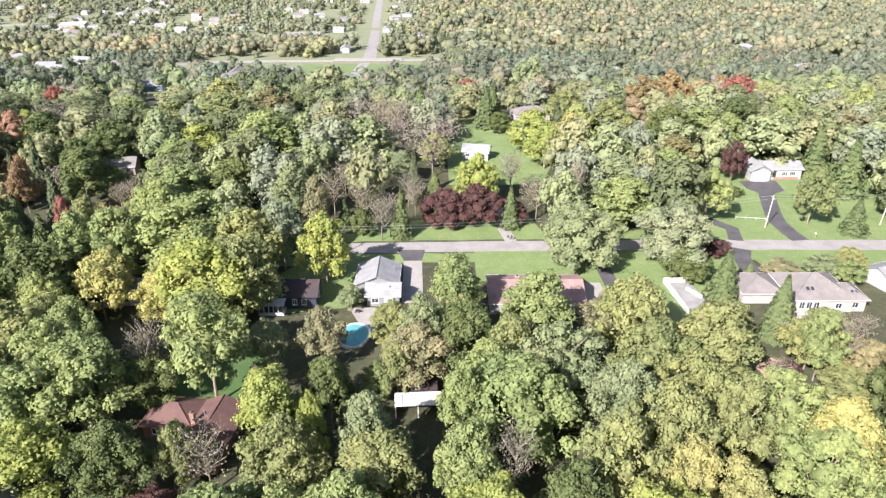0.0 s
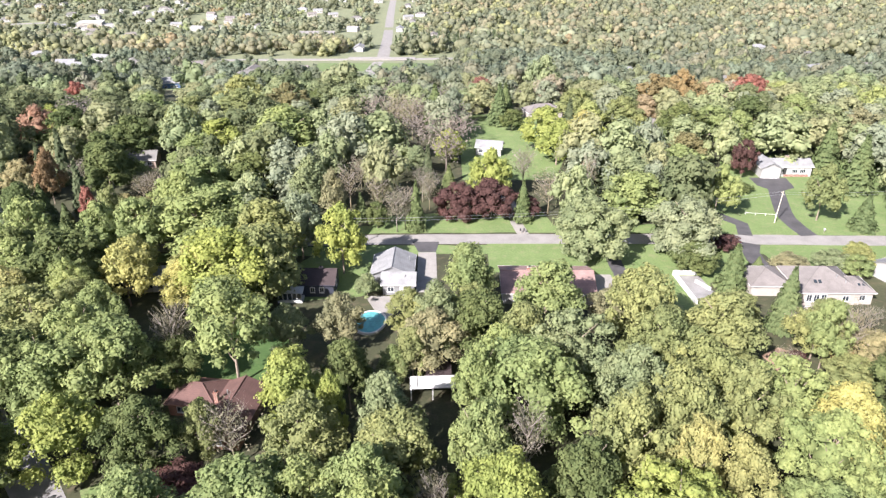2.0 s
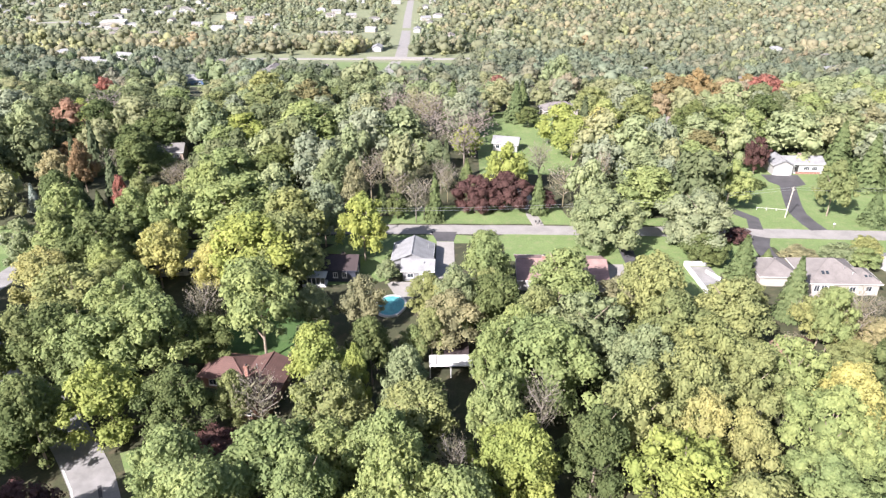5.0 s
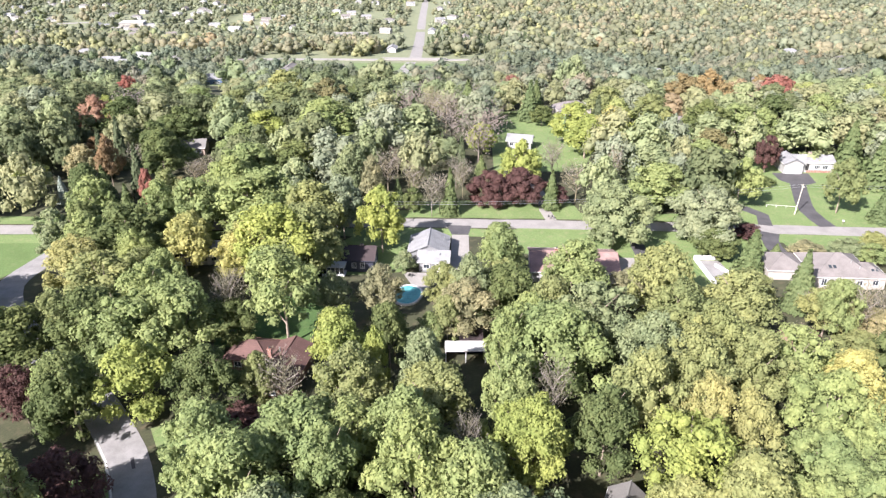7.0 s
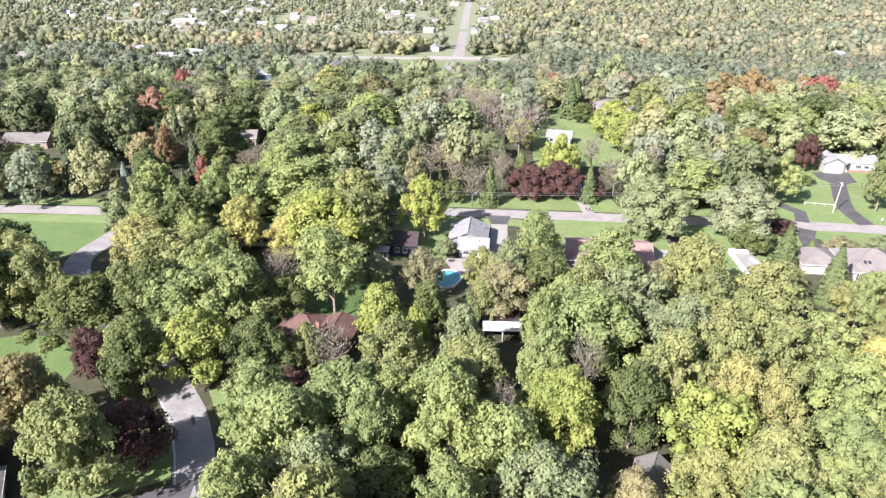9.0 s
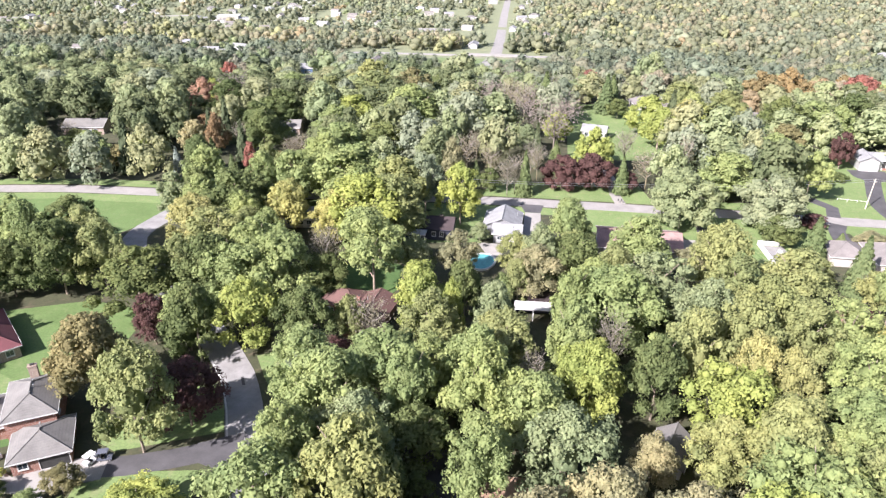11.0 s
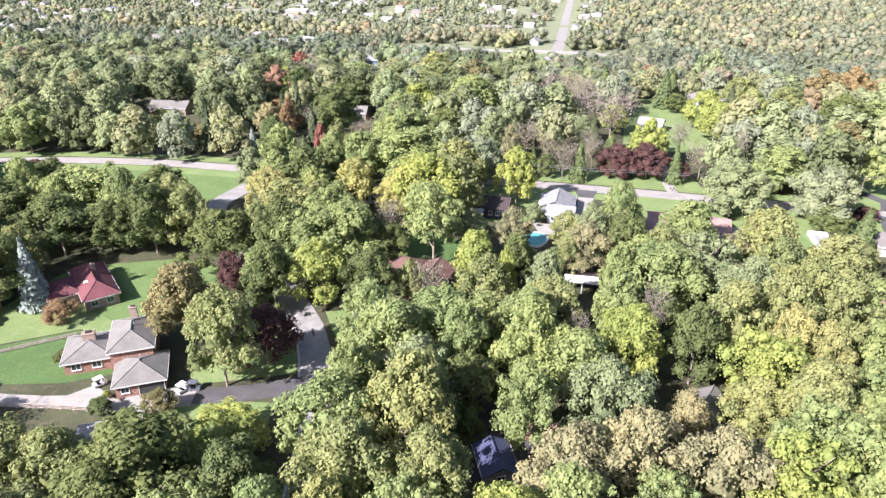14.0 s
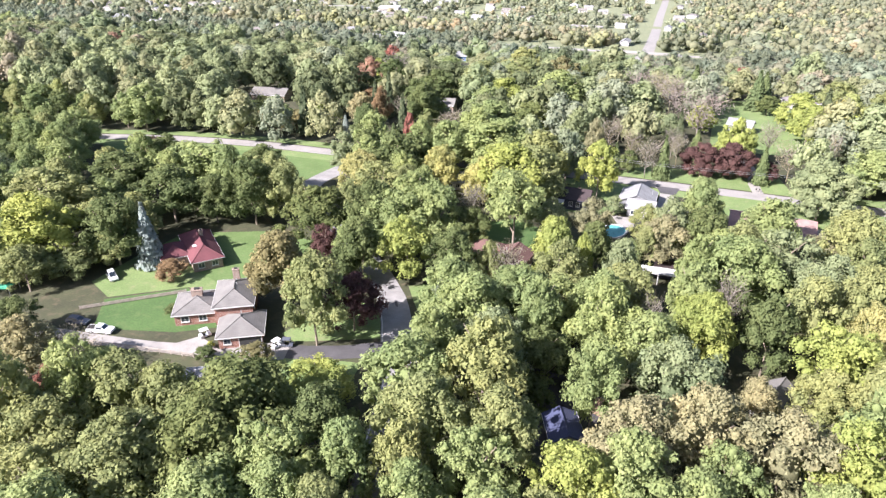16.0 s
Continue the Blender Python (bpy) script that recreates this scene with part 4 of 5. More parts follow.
# clear ground: no wild trees stand here
CLEAR = []
CLEAR.append([(-260, 108), (-191, 133), (-124, 143), (-60, 152), (-24, 155), (150, 155), (260, 150), (260, 172), (117, 171), (28, 171), (-24, 168), (-60, 164), (-125, 155.5), (-191, 146.5), (-260, 128)])
CLEAR.append([(-215, 131), (-150, 145), (-113, 147), (-108, 120), (-113, 106), (-138, 108), (-180, 106)])
CLEAR.append([(-134, 20), (-96, 10), (-52, 10), (-42, 36), (-40, 52), (-62, 84), (-92, 90), (-130, 80), (-132, 44)])
CLEAR.append([(-60, 86), (-84, 92), (-112, 104), (-122, 118), (-106, 122), (-98, 108), (-74, 92)])
CLEAR.append([(-40, 38), (-60, 74), (-48, 74), (-36, 40)])
CLEAR.append([(-44, 10), (-34, 10), (-40, 38), (-50, 38)])
CLEAR.append([(-46, 155), (-46, 120), (-26, 108), (-8, 112), (4, 124), (8, 155)])
CLEAR.append([(4, 124), (76, 112), (104, 112), (130, 155), (4, 155)])
CLEAR.append([(44, 106), (66, 108), (62, 124), (44, 124)])
CLEAR.append([(66, 165), (128, 165), (128, 222), (92, 222), (80, 195), (66, 190)])
CLEAR.append([(-22, 166), (30, 166), (28, 196), (10, 190), (-20, 178)])
CLEAR.append([(6, 214), (34, 214), (40, 262), (22, 290), (2, 280), (0, 240)])
CLEAR.append([(-54, 74), (-32, 74), (-32, 98), (-40, 110), (-58, 106)])
CLEAR.append([(54, 80), (74, 80), (76, 104), (56, 104)])
CLEAR.append([(-84, 122), (-62, 118), (-62, 140), (-84, 142)])
CLEAR.append([(-14, 84), (4, 84), (4, 100), (-14, 100)])
CLEAR.append([(10, 42), (26, 42), (26, 60), (10, 60)])
CLEAR.append([(-24, 24), (-8, 24), (-2, 50), (-24, 44)])
CLEAR.append([(-124, 205), (-94, 205), (-94, 226), (-124, 226)])
CLEAR.append([(54, 246), (84, 246), (84, 268), (54, 268)])
CLEAR.append([(-130, 510), (0, 510), (10, 640), (-210, 640), (-220, 596)])
CLEAR.append([(-82, 480), (-50, 480), (-54, 640), (-72, 900), (-95, 1330), (-140, 1330), (-108, 900), (-84, 640)])
CLEAR.append([(-80, 395), (-35, 395), (-15, 530), (-115, 530)])
CLEAR.append([(-25, 86), (-10, 86), (-9, 116), (-25, 116)])
CLEAR.append([(-115, 222), (-101, 224), (-84, 178), (-95, 176)])
CLEAR.append([(0, 190), (30, 190), (32, 232), (2, 232)])
CLEAR.append([(24, 292), (50, 292), (42, 250), (24, 250)])
CLEAR.append([(54, 262), (82, 262), (70, 220), (48, 220)])
CLEAR.append([(-206, 212), (-172, 214), (-146, 166), (-176, 160)])
CLEAR.append([(-182, 412), (-160, 412), (-118, 300), (-130, 296)])
CLEAR.append([(-520, 915), (-430, 915), (-430, 975), (-540, 965)])
CLEAR.append([(-260, 800), (-150, 800), (-160, 860), (-280, 850)])
CLEAR.append([(-1500, 745), (-1100, 835), (-800, 880), (-560, 975), (-560, 1015), (-800, 930), (-1100, 885), (-1500, 795)])


def within(ring, x, y):
    inside, n = False, len(ring)
    for i in range(n):
        (a, b), (c, d) = ring[i], ring[i - 1]
        if (b > y) != (d > y) and x < (c - a) * (y - b) / (d - b) + a:
            inside = not inside
    return inside


# small glades, as place and radius
GLADES = [
    (23, 108, 7), (-37, 113, 7), (-12, 22, 7), (-103, 119, 9), (-184, 108, 9), (-26, 98, 6), (12, 112, 6),
    (-3, 79, 7), (-57, 110, 8), (-122, 289, 9), (-178, 100, 8), (-102, 99, 8), (-153, 162, 8), (-108, 258, 9),
    (17, 41, 7), (-63, 118, 7), (44, 114, 6), (-169, 97, 9), (-93, 91, 7), (-142, 335, 10),
]
CLEAR += [[(x + r * math.cos(k * 0.785), y + r * math.sin(k * 0.785)) for k in range(8)] for x, y, r in GLADES]
BOUNDS = [(min(p[0] for p in r), max(p[0] for p in r), min(p[1] for p in r), max(p[1] for p in r), r) for r in CLEAR]


def cleared(x, y, yards=1):
    return (yards and (int(x // 8), int(y // 8)) in YARDS) or any(a < x < b and c < y < d and within(r, x, y) for a, b, c, d, r in BOUNDS)


# where the houses of the far suburb stand
far = random.Random(5)
HOMES = [(-294, 527), (-258, 548), (-199, 540), (-330, 486), (-222, 436), (-142, 470)]
for i in range(2400):
    y = 400 + 900 * far.random() ** 0.8
    x = far.uniform(-1.2 * y, -30 + 0.02 * y)
    if len(HOMES) < 135 and not cleared(x, y, 0) and all(math.dist((x, y), q) > 26 for q in HOMES) and noise.noise((x / 130, y / 130, 1.0)) > -0.02:
        HOMES.append((x, y))
for i in range(300):
    y = far.uniform(360, 700)
    x = far.uniform(0.15 * y, 0.7 * y)
    if len(HOMES) < 146 and all(math.dist((x, y), q) > 40 for q in HOMES):
        HOMES.append((x, y))
YARDS = {}
for x, y in HOMES:
    for a in range(int((x - 10) // 8), int((x + 10) // 8) + 1):
        for b in range(int((y - 26 - 0.012 * y) // 8), int((y + 8) // 8) + 1):
            YARDS[a, b] = 1


MIXES = [  # x from, to, y from, to, kinds and their weights
    (15, 200, -20, 150, {"olive": 5, "green": 8, "grey_green": 0.8, "olive ": 3, "lime": 0.8, "tan": 0.7, "green ": 7, "pale_yellow": 0.4, "dark": 1}),
    (-36, 34, 164, 330, {"spruce": 4, "tan": 0.4, "grey_green": 5, "bare": 6, "green": 3, "spruce ": 3, "olive": 2, "bare ": 3}),
    (-172, -95, 164, 300, {"dark": 8, "green": 4, "spruce": 3, "dark ": 6, "olive": 1.5, "green ": 3, "spruce ": 2, "orange": 0.25, "grey_green": 1, "dark  ": 4, "bare": 0.7}),
    (-400, -36, 164, 350, {"green": 9, "dark": 6, "olive": 4, "green ": 6, "grey_green": 2.5, "dark ": 5, "tan": 0.3, "green  ": 5, "orange": 0.25, "spruce": 1, "bare": 0.6, "olive ": 2}),
    (34, 400, 150, 350, {"olive": 7, "green": 5, "grey_green": 5, "green ": 3, "tan": 0.5, "olive ": 3, "lime": 1.5, "amber": 0.3, "spruce": 1, "dark": 2}),
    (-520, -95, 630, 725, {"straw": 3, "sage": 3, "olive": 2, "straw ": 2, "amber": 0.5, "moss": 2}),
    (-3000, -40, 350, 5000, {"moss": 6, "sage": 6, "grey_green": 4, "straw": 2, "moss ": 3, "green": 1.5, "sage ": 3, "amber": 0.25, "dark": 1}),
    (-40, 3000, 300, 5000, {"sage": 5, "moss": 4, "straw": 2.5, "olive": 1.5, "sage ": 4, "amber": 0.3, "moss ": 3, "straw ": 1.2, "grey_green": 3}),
    (-3000, 3000, -100, 5000, {"green": 9, "dark": 4, "olive": 6, "lime": 0.6, "grey_green": 1, "green ": 5, "tan": 0.2}),
]
pick = random.Random(11)


def wild_kind(x, y):
    for a, b, c, d, mix in MIXES:
        if a <= x < b and c <= y < d:
            # kinds stand in drifts, with strays among them
            wide = 1 if y < 335 else 2.6
            stray = 0.36 if y < 335 else 0.12
            u = (0.5 + 1.1 * noise.noise((x / 55 / wide, y / 70, 3.0)) + 0.6 / wide * noise.noise((x / 19, y / 19, 8.0)) + pick.uniform(-stray, stray)) % 1.0
            u *= sum(mix.values())
            for kind, share in mix.items():
                u -= share
                if u <= 0:
                    return kind.strip()
            return kind.strip()


def scatter(y0, y1, step, low, high, gap, skip=0.0, gaps=0.0):
    """Wild trees on a shaken grid, clear of open ground and of one another."""
    out = []
    cell = {}
    for x, y, r in PLANTED:
        cell.setdefault((int(x // 24), int(y // 24)), []).append((x, y, r))
    j = 0
    y = y0
    while y < y1:
        x = -1.46 * (y + 54) - 18 + (j % 2) * step / 2
        while x < 0.76 * (y + 6) + 26:
            px, py = x + pick.uniform(-0.35, 0.35) * step, y + pick.uniform(-0.35, 0.35) * step
            h = pick.uniform(low, high) * (1.0 if py < 210 else max(0.68, 1 - (py - 210) / 260) if py < 335 else 1.0)
            r = h * pick.uniform(0.34, 0.5) * (1.0 if py < 210 else 1.3 if py < 335 else 1.6 if py < 620 else 1.9)
            x += step
            if px < -95 and 255 < py < 335:
                h *= 0.72
            if py > 430 and px < -0.02 * py and abs(py - 690) > 40:
                k = pick.uniform(0.5, 1.0)
                h, r = h * k, r * (0.35 + 0.5 * k)
            elif py > 335:
                k = pick.uniform(0.6, 1.2)
                r *= k
                h = max(h, r * pick.uniform(1.15, 1.5))
            if pick.random() < skip or cleared(px, py) or (gaps and noise.noise((px / 70, py / 110, 5.0)) + 0.5 * noise.noise((px / 25, py / 40, 2.0)) > gaps):
                continue
            k = int(px // 24), int(py // 24)
            near = [q for a in (-1, 0, 1) for b in (-1, 0, 1) for q in cell.get((k[0] + a, k[1] + b), ())]
            if any(math.dist((px, py), q[:2]) < gap * (r + q[2]) for q in near):
                continue
            cell.setdefault(k, []).append((px, py, r))
            out.append((wild_kind(px, py), px, py, h, r))
        y += step * 0.87
        j += 1
    return out


close = scatter(-14, 150, 7.0, 13, 19, 0.56)
close.sort(key=lambda q: q[2] + 0.25 * abs(q[1] + 25))
for q in close[:165]:
    plant(*q)
rest = close[165:]
PLANTED += [(x, y, r) for k, x, y, h, r in rest]


def wood(name, label, rows, forms, firs, thin, tones=HAZED_LEAF):
    """Woodland too dense to count, joined into one mesh."""
    kinds = sorted({q[0] for q in rows})
    vs, fs, ix, k = [], [], [], 0
    rng = np.random.default_rng(len(rows))
    for kind, x, y, h, r in rows:
        v, f = firs if kind == "spruce" else thin if kind == "bare" else forms[rng.integers(len(forms))]
        t = rng.uniform(0, 6.28)
        c, s = math.cos(t), math.sin(t)
        w = r * 0.6 if kind == "spruce" else r
        vs.append(np.stack([x + w * (c * v[:, 0] - s * v[:, 1]), y + w * (s * v[:, 0] + c * v[:, 1]), height(y) + h * v[:, 2]], 1))
        fs.append(f + k)
        ix.append(np.full(len(f), kinds.index(kind)))
        k += len(v)
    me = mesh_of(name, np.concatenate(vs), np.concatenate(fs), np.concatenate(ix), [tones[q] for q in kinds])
    return tagged(new(name, me), label, "woodland", kind="stuff")


if rest:
    wood("side_wood", "dense broadleaf wood in early autumn colours", rest, MIDDLE, FIRS["middle"], THIN["near"], LEAF)
conifer_band = [("spruce", -60 + 4.2 * i + pick.uniform(-2, 2), 705 + pick.uniform(-9, 14) + 0.1 * i, pick.uniform(11, 17), pick.uniform(6, 9)) for i in range(34)]
conifer_band += [(("straw", "sage", "olive")[i % 3], -270 + 4.6 * i + pick.uniform(-2, 2), 690 + pick.uniform(-9, 9), pick.uniform(11, 16), pick.uniform(6, 9)) for i in range(36)]
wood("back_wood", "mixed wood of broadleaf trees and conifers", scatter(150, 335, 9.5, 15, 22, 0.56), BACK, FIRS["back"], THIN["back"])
# the far woods carry haze in their leaf colours
wood("far_wood", "distant autumn woodland, its colours paled as painted haze", scatter(335, 620, 13.0, 10, 15, 0.40, 0.03, 0.42), BEYOND, FIRS["distant"], THIN["distant"])
wood("horizon_wood", "far woodland paled with painted haze toward the horizon", scatter(620, 1420, 17.5, 10, 15, 0.42, 0.05, 0.36) + conifer_band, DISTANT, FIRS["distant"], THIN["distant"])

# ---- houses ----


def slab(shape, a, b, c, d, thick=0.16):
    """A roof slope through four corners (a, b below; c, d above), with thickness."""
    p = [Vector(q) for q in (a, b, c, d)]
    n = (p[1] - p[0]).cross(p[3] - p[0])
    if n.length < 1e-6:
        n = (p[1] - p[0]).cross(p[2] - p[0])
    n = n.normalized() * (thick if n.z > 0 else -thick)
    shape.add([*p, *[q - n for q in p]], [(0, 1, 2, 3), (7, 6, 5, 4), (0, 4, 5, 1), (1, 5, 6, 2), (2, 6, 7, 3), (3, 7, 4, 0)])


def opening(root, kind, side, wing, along, sill, w, h, mat_frame, bars=1):
    """A window or a door on one side of a wing: n, s, e or w."""
    cx, cy, sx, sy = wing[:4]
    turn = {"s": 0, "e": 90, "n": 180, "w": 270}[side]
    dist = sy / 2 if side in "sn" else sx / 2
    ob = new(kind)
    ob.parent = root
    ob.matrix_basis = pose(cx, cy, 0, 0, 0, turn) @ pose(along, -dist, sill)
    f = Shape()
    t = 0.11
    f.box(-w / 2, -0.03, h / 2, t, 0.14, h + t).box(w / 2, -0.03, h / 2, t, 0.14, h + t)
    f.box(0, -0.03, h, w - t, 0.14, t).box(0, -0.03, 0, w - t, 0.14, t)
    for i in range(bars):
        f.box(-w / 2 + w * (i + 1) / (bars + 1), -0.02, h / 2, 0.06, 0.1, h - t)
    part("frame", f, mat_frame, ob)
    if kind == "window":
        part("pane", Shape().box(0, 0.0, h / 2, w - t, 0.05, h - t), GLASS, ob, "dark window glass")
        part("sill", Shape().box(0, -0.09, -0.09, w + 0.2, 0.22, 0.07), mat_frame, ob)
    elif kind == "garage_door":
        for i in range(4):
            part("panel", Shape().box(0, -0.01, h * (i + 0.5) / 4, w - t, 0.06, h / 4 - 0.03), WHITE, ob)
    elif kind == "garage_opening":
        # dark panel painted as the inner shade of the open garage
        part("inside", Shape().box(0, 0.02, h / 2, w - t, 0.08, h - t), DARK, ob, "dark panel standing in for the shaded garage interior")
    else:
        part("leaf", Shape().box(0, -0.01, h / 2, w - t, 0.06, h - t), mat_frame, ob)
    return ob


def wing_of(root, wing, wall, roof, trim=None, over=0.5):
    """One block of a house: walls with thickness, a roof with eaves, fascia boards and a ridge cap."""
    cx, cy, sx, sy, base, eave, rise, kind = wing
    w = Shape()
    t = 0.25
    h = eave - base
    w.box(cx, cy - sy / 2 + t / 2, base + h / 2, sx, t, h).box(cx, cy + sy / 2 - t / 2, base + h / 2, sx, t, h)
    w.box(cx - sx / 2 + t / 2, cy, base + h / 2, t, sy - 2 * t, h).box(cx + sx / 2 - t / 2, cy, base + h / 2, t, sy - 2 * t, h)
    r, ridge, boards = Shape(), Shape(), []
    ax, ay = sx / 2 + over, sy / 2 + over
    if kind == "gx" or kind == "gy":
        swap = kind == "gy"
        long, wide, half = (ay, ax, sx / 2) if swap else (ax, ay, sy / 2)
        low = eave - rise * over / half

        def put(u, v, z):
            return (cx + v, cy + u, z) if swap else (cx + u, cy + v, z)
        top = eave + rise + 0.18
        ring = [(-wide, low + 0.18), (0, top), (wide, low + 0.18), (wide, low), (0, top - 0.18), (-wide, low)]
        r.add([put(e, v, z) for e in (-long, long) for v, z in ring], [tuple(range(6)), tuple(range(11, 5, -1))] + [((i + 1) % 6, i, 6 + i, 6 + (i + 1) % 6) for i in range(6)])
        for k in (-1, 1):
            a = put(0, k * (wide + 0.03), low + 0.08)
            boards.append(Shape().box(*a, *((0.05, 2 * long, 0.2) if swap else (2 * long, 0.05, 0.2))))
            s0, s1 = k * (long - over), k * (long - over - t)
            w.add([put(s0, -half, eave), put(s0, half, eave), put(s0, 0, eave + rise), put(s1, -half, eave), put(s1, half, eave), put(s1, 0, eave + rise)],
                  [(0, 1, 2), (5, 4, 3), (0, 3, 4, 1), (1, 4, 5, 2), (2, 5, 3, 0)])
        ridge.tube(put(-long, 0, eave + rise + 0.2), put(long, 0, eave + rise + 0.2), 0.12, 0.12, 6)
    else:
        swap = sy > sx
        long, wide = (ay, ax) if swap else (ax, ay)
        k = max(0.3, long - wide)
        low, top = eave - 0.05, eave + rise + 0.18

        def put(u, v, z):
            return (cx + v, cy + u, z) if swap else (cx + u, cy + v, z)
        r.add([put(-long, -wide, low), put(long, -wide, low), put(long, wide, low), put(-long, wide, low), put(-k, 0, top), put(k, 0, top),
               put(-long, -wide, low - 0.16), put(long, -wide, low - 0.16), put(long, wide, low - 0.16), put(-long, wide, low - 0.16)],
              [(0, 1, 5, 4), (1, 2, 5), (2, 3, 4, 5), (3, 0, 4), (9, 8, 7, 6), (0, 6, 7, 1), (1, 7, 8, 2), (2, 8, 9, 3), (3, 9, 6, 0)])
        for s in (-1, 1):
            boards += [Shape().box(cx, cy + s * (ay + 0.03), low - 0.08, 2 * ax, 0.05, 0.2), Shape().box(cx + s * (ax + 0.03), cy, low - 0.08, 0.05, 2 * ay, 0.2)]
            for q in (-1, 1):
                ridge.tube(put(s * long, q * wide, low + 0.02), put(s * k, 0, top + 0.02), 0.09, 0.09, 5)
        ridge.tube(put(-k, 0, top + 0.02), put(k, 0, top + 0.02), 0.12, 0.12, 6)
    part("wall", w, wall, root)
    roof_ob = part("roof", r, roof, root)
    part("ridge_cap", ridge, roof, roof_ob)
    for q in boards:
        part("fascia", q, trim or WHITE, roof_ob)
    return roof_ob


def chimney(root, x, y, top, mat, w=1.0, d=0.7, base=0.0):
    c = part("chimney", Shape().box(x, y, (top + base) / 2, w, d, top - base).box(x, y, top - 0.12, w + 0.16, d + 0.16, 0.2), mat, root)
    part("flue", Shape().box(x, y, top + 0.12, w * 0.45, d * 0.5, 0.3), DARK, c)


def vents(root, places):
    for x, y, z in places:
        part("roof_vent", Shape().tube((x, y, z - 0.5), (x, y, z + 0.45), 0.09, 0.09, 8).tube((x, y, z + 0.4), (x, y, z + 0.5), 0.15, 0.12, 8), METAL, root)


# brick house with grey roofs beside the lane
b = thing("brick_house", -82, 44, None, 32, "red brick split-level house with grey shingle hip roofs", "house")
GARAGE, TALL, WEST = (-1.05, -3.3, 8.5, 8.8, 0, 2.8, 1.75, "hip"), (-2.7, 5.4, 7.6, 11.2, 0, 5.4, 1.7, "hip"), (-11.0, 7.2, 8.6, 9.2, 0, 2.8, 1.4, "hip")
for g in (GARAGE, TALL, WEST):
    wing_of(b, g, BRICK, ROOF_GREY)
opening(b, "garage_opening", "s", GARAGE, 1.9, 0.05, 4.4, 2.3, WHITE, 0)
opening(b, "window", "s", GARAGE, -2.6, 1.0, 1.4, 1.1, WHITE)
opening(b, "window", "e", GARAGE, 0, 1.0, 1.4, 1.1, WHITE)
for u in (-3, 1.5):
    opening(b, "window", "e", TALL, u, 3.3, 1.5, 1.3, WHITE)
opening(b, "window", "s", WEST, -2.2, 0.9, 1.6, 1.3, WHITE)
opening(b, "window", "s", WEST, 1.4, 0.9, 1.6, 1.3, WHITE)
opening(b, "window", "w", WEST, 0, 0.9, 1.8, 1.3, WHITE)
chimney(b, -11.0, 8.0, 5.6, TAN_BRICK, 2.2, 1.4)
chimney(b, -2.9, 11.6, 7.9, TAN_BRICK, 1.4, 0.9)
vents(b, [(-2.4, 7.6, 7.0), (-2.2, 5.8, 7.1), (-2.6, 4.0, 6.9), (-1.0, -2.0, 4.6)])
part("downpipe", Shape().tube((3.15, -7.5, 0), (3.15, -7.5, 2.7), 0.06, 0.06), WHITE, b)

# red-roofed house
b = thing("red_roofed_house", -113, 67, None, 50, "low brick house with a dark red shingle hip roof", "house")
MAIN, SIDE = (-0.1, -0.2, 6.9, 17.2, 0, 2.8, 2.2, "hip"), (-6.6, 0.4, 6.2, 8.0, 0, 2.7, 1.6, "hip")
wing_of(b, MAIN, TAN_BRICK, ROOF_RED)
wing_of(b, SIDE, TAN_BRICK, ROOF_RED)
opening(b, "window", "s", MAIN, -1.6, 0.9, 1.4, 1.3, WHITE)
opening(b, "window", "s", MAIN, 1.6, 0.9, 1.4, 1.3, WHITE)
for u in (-3, 0, 3):
    opening(b, "window", "e", MAIN, u, 0.9, 1.5, 1.3, WHITE)
opening(b, "window", "s", SIDE, -1.2, 0.6, 2.2, 1.7, WHITE, 2)
chimney(b, 0.6, 1.5, 6.3, TAN_BRICK, 0.9, 0.7)
part("skylight", Shape().box(-1.9, -3.0, 4.35, 0.9, 1.2, 0.15), WHITE, b)

# white-roofed house with a concrete driveway
b = thing("grey_house", -15, 138, None, 0, "grey-sided house with a very pale cross-gabled roof", "house")
SOUTH, NORTH = (1.6, -3.6, 7.2, 5.4, 0, 2.9, 1.5, "gx"), (-0.2, 3.3, 9.4, 9.6, 0, 2.9, 2.0, "gy")
wing_of(b, NORTH, GREY_PAINT, ROOF_PALE)
wing_of(b, SOUTH, GREY_PAINT, ROOF_PALE)
opening(b, "window", "s", SOUTH, -1.8, 0.9, 1.5, 1.2, WHITE)
opening(b, "door", "s", SOUTH, 1.2, 0.05, 1.8, 2.1, WHITE)
opening(b, "garage_door", "n", NORTH, 0, 0.05, 4.8, 2.2, WHITE, 0)
opening(b, "window", "e", NORTH, 0, 0.9, 1.5, 1.2, WHITE)
vents(b, [(3.0, -4.8, 4.0), (3.6, 4.4, 4.1)])

# dark house with a white porch
b = thing("navy_house", -34, 134, None, 0, "dark navy house with a dark brown roof", "house")
MAIN = (0.2, 0.2, 11.4, 7.2, 0, 3.4, 1.9, "gx")
wing_of(b, MAIN, NAVY_SIDING, ROOF_DARK, NAVY_SIDING)
for u in (0.9, 3.0):
    opening(b, "window", "s", MAIN, u, 1.2, 1.0, 1.3, WHITE)
opening(b, "window", "e", MAIN, 0, 1.2, 1.2, 1.2, WHITE)
chimney(b, 2.6, 0.4, 5.8, TAN_BRICK, 0.8, 0.6)
porch = part("porch", Shape().box(-3.6, -4.9, 0.3, 5.6, 2.6, 0.6), WHITE, b, "white screened porch")
s = Shape()
slab(s, (-6.6, -6.3, 2.6), (-0.6, -6.3, 2.6), (-0.6, -3.5, 3.2), (-6.6, -3.5, 3.2))
part("porch_roof", s, WHITE, porch, "pale porch roof")
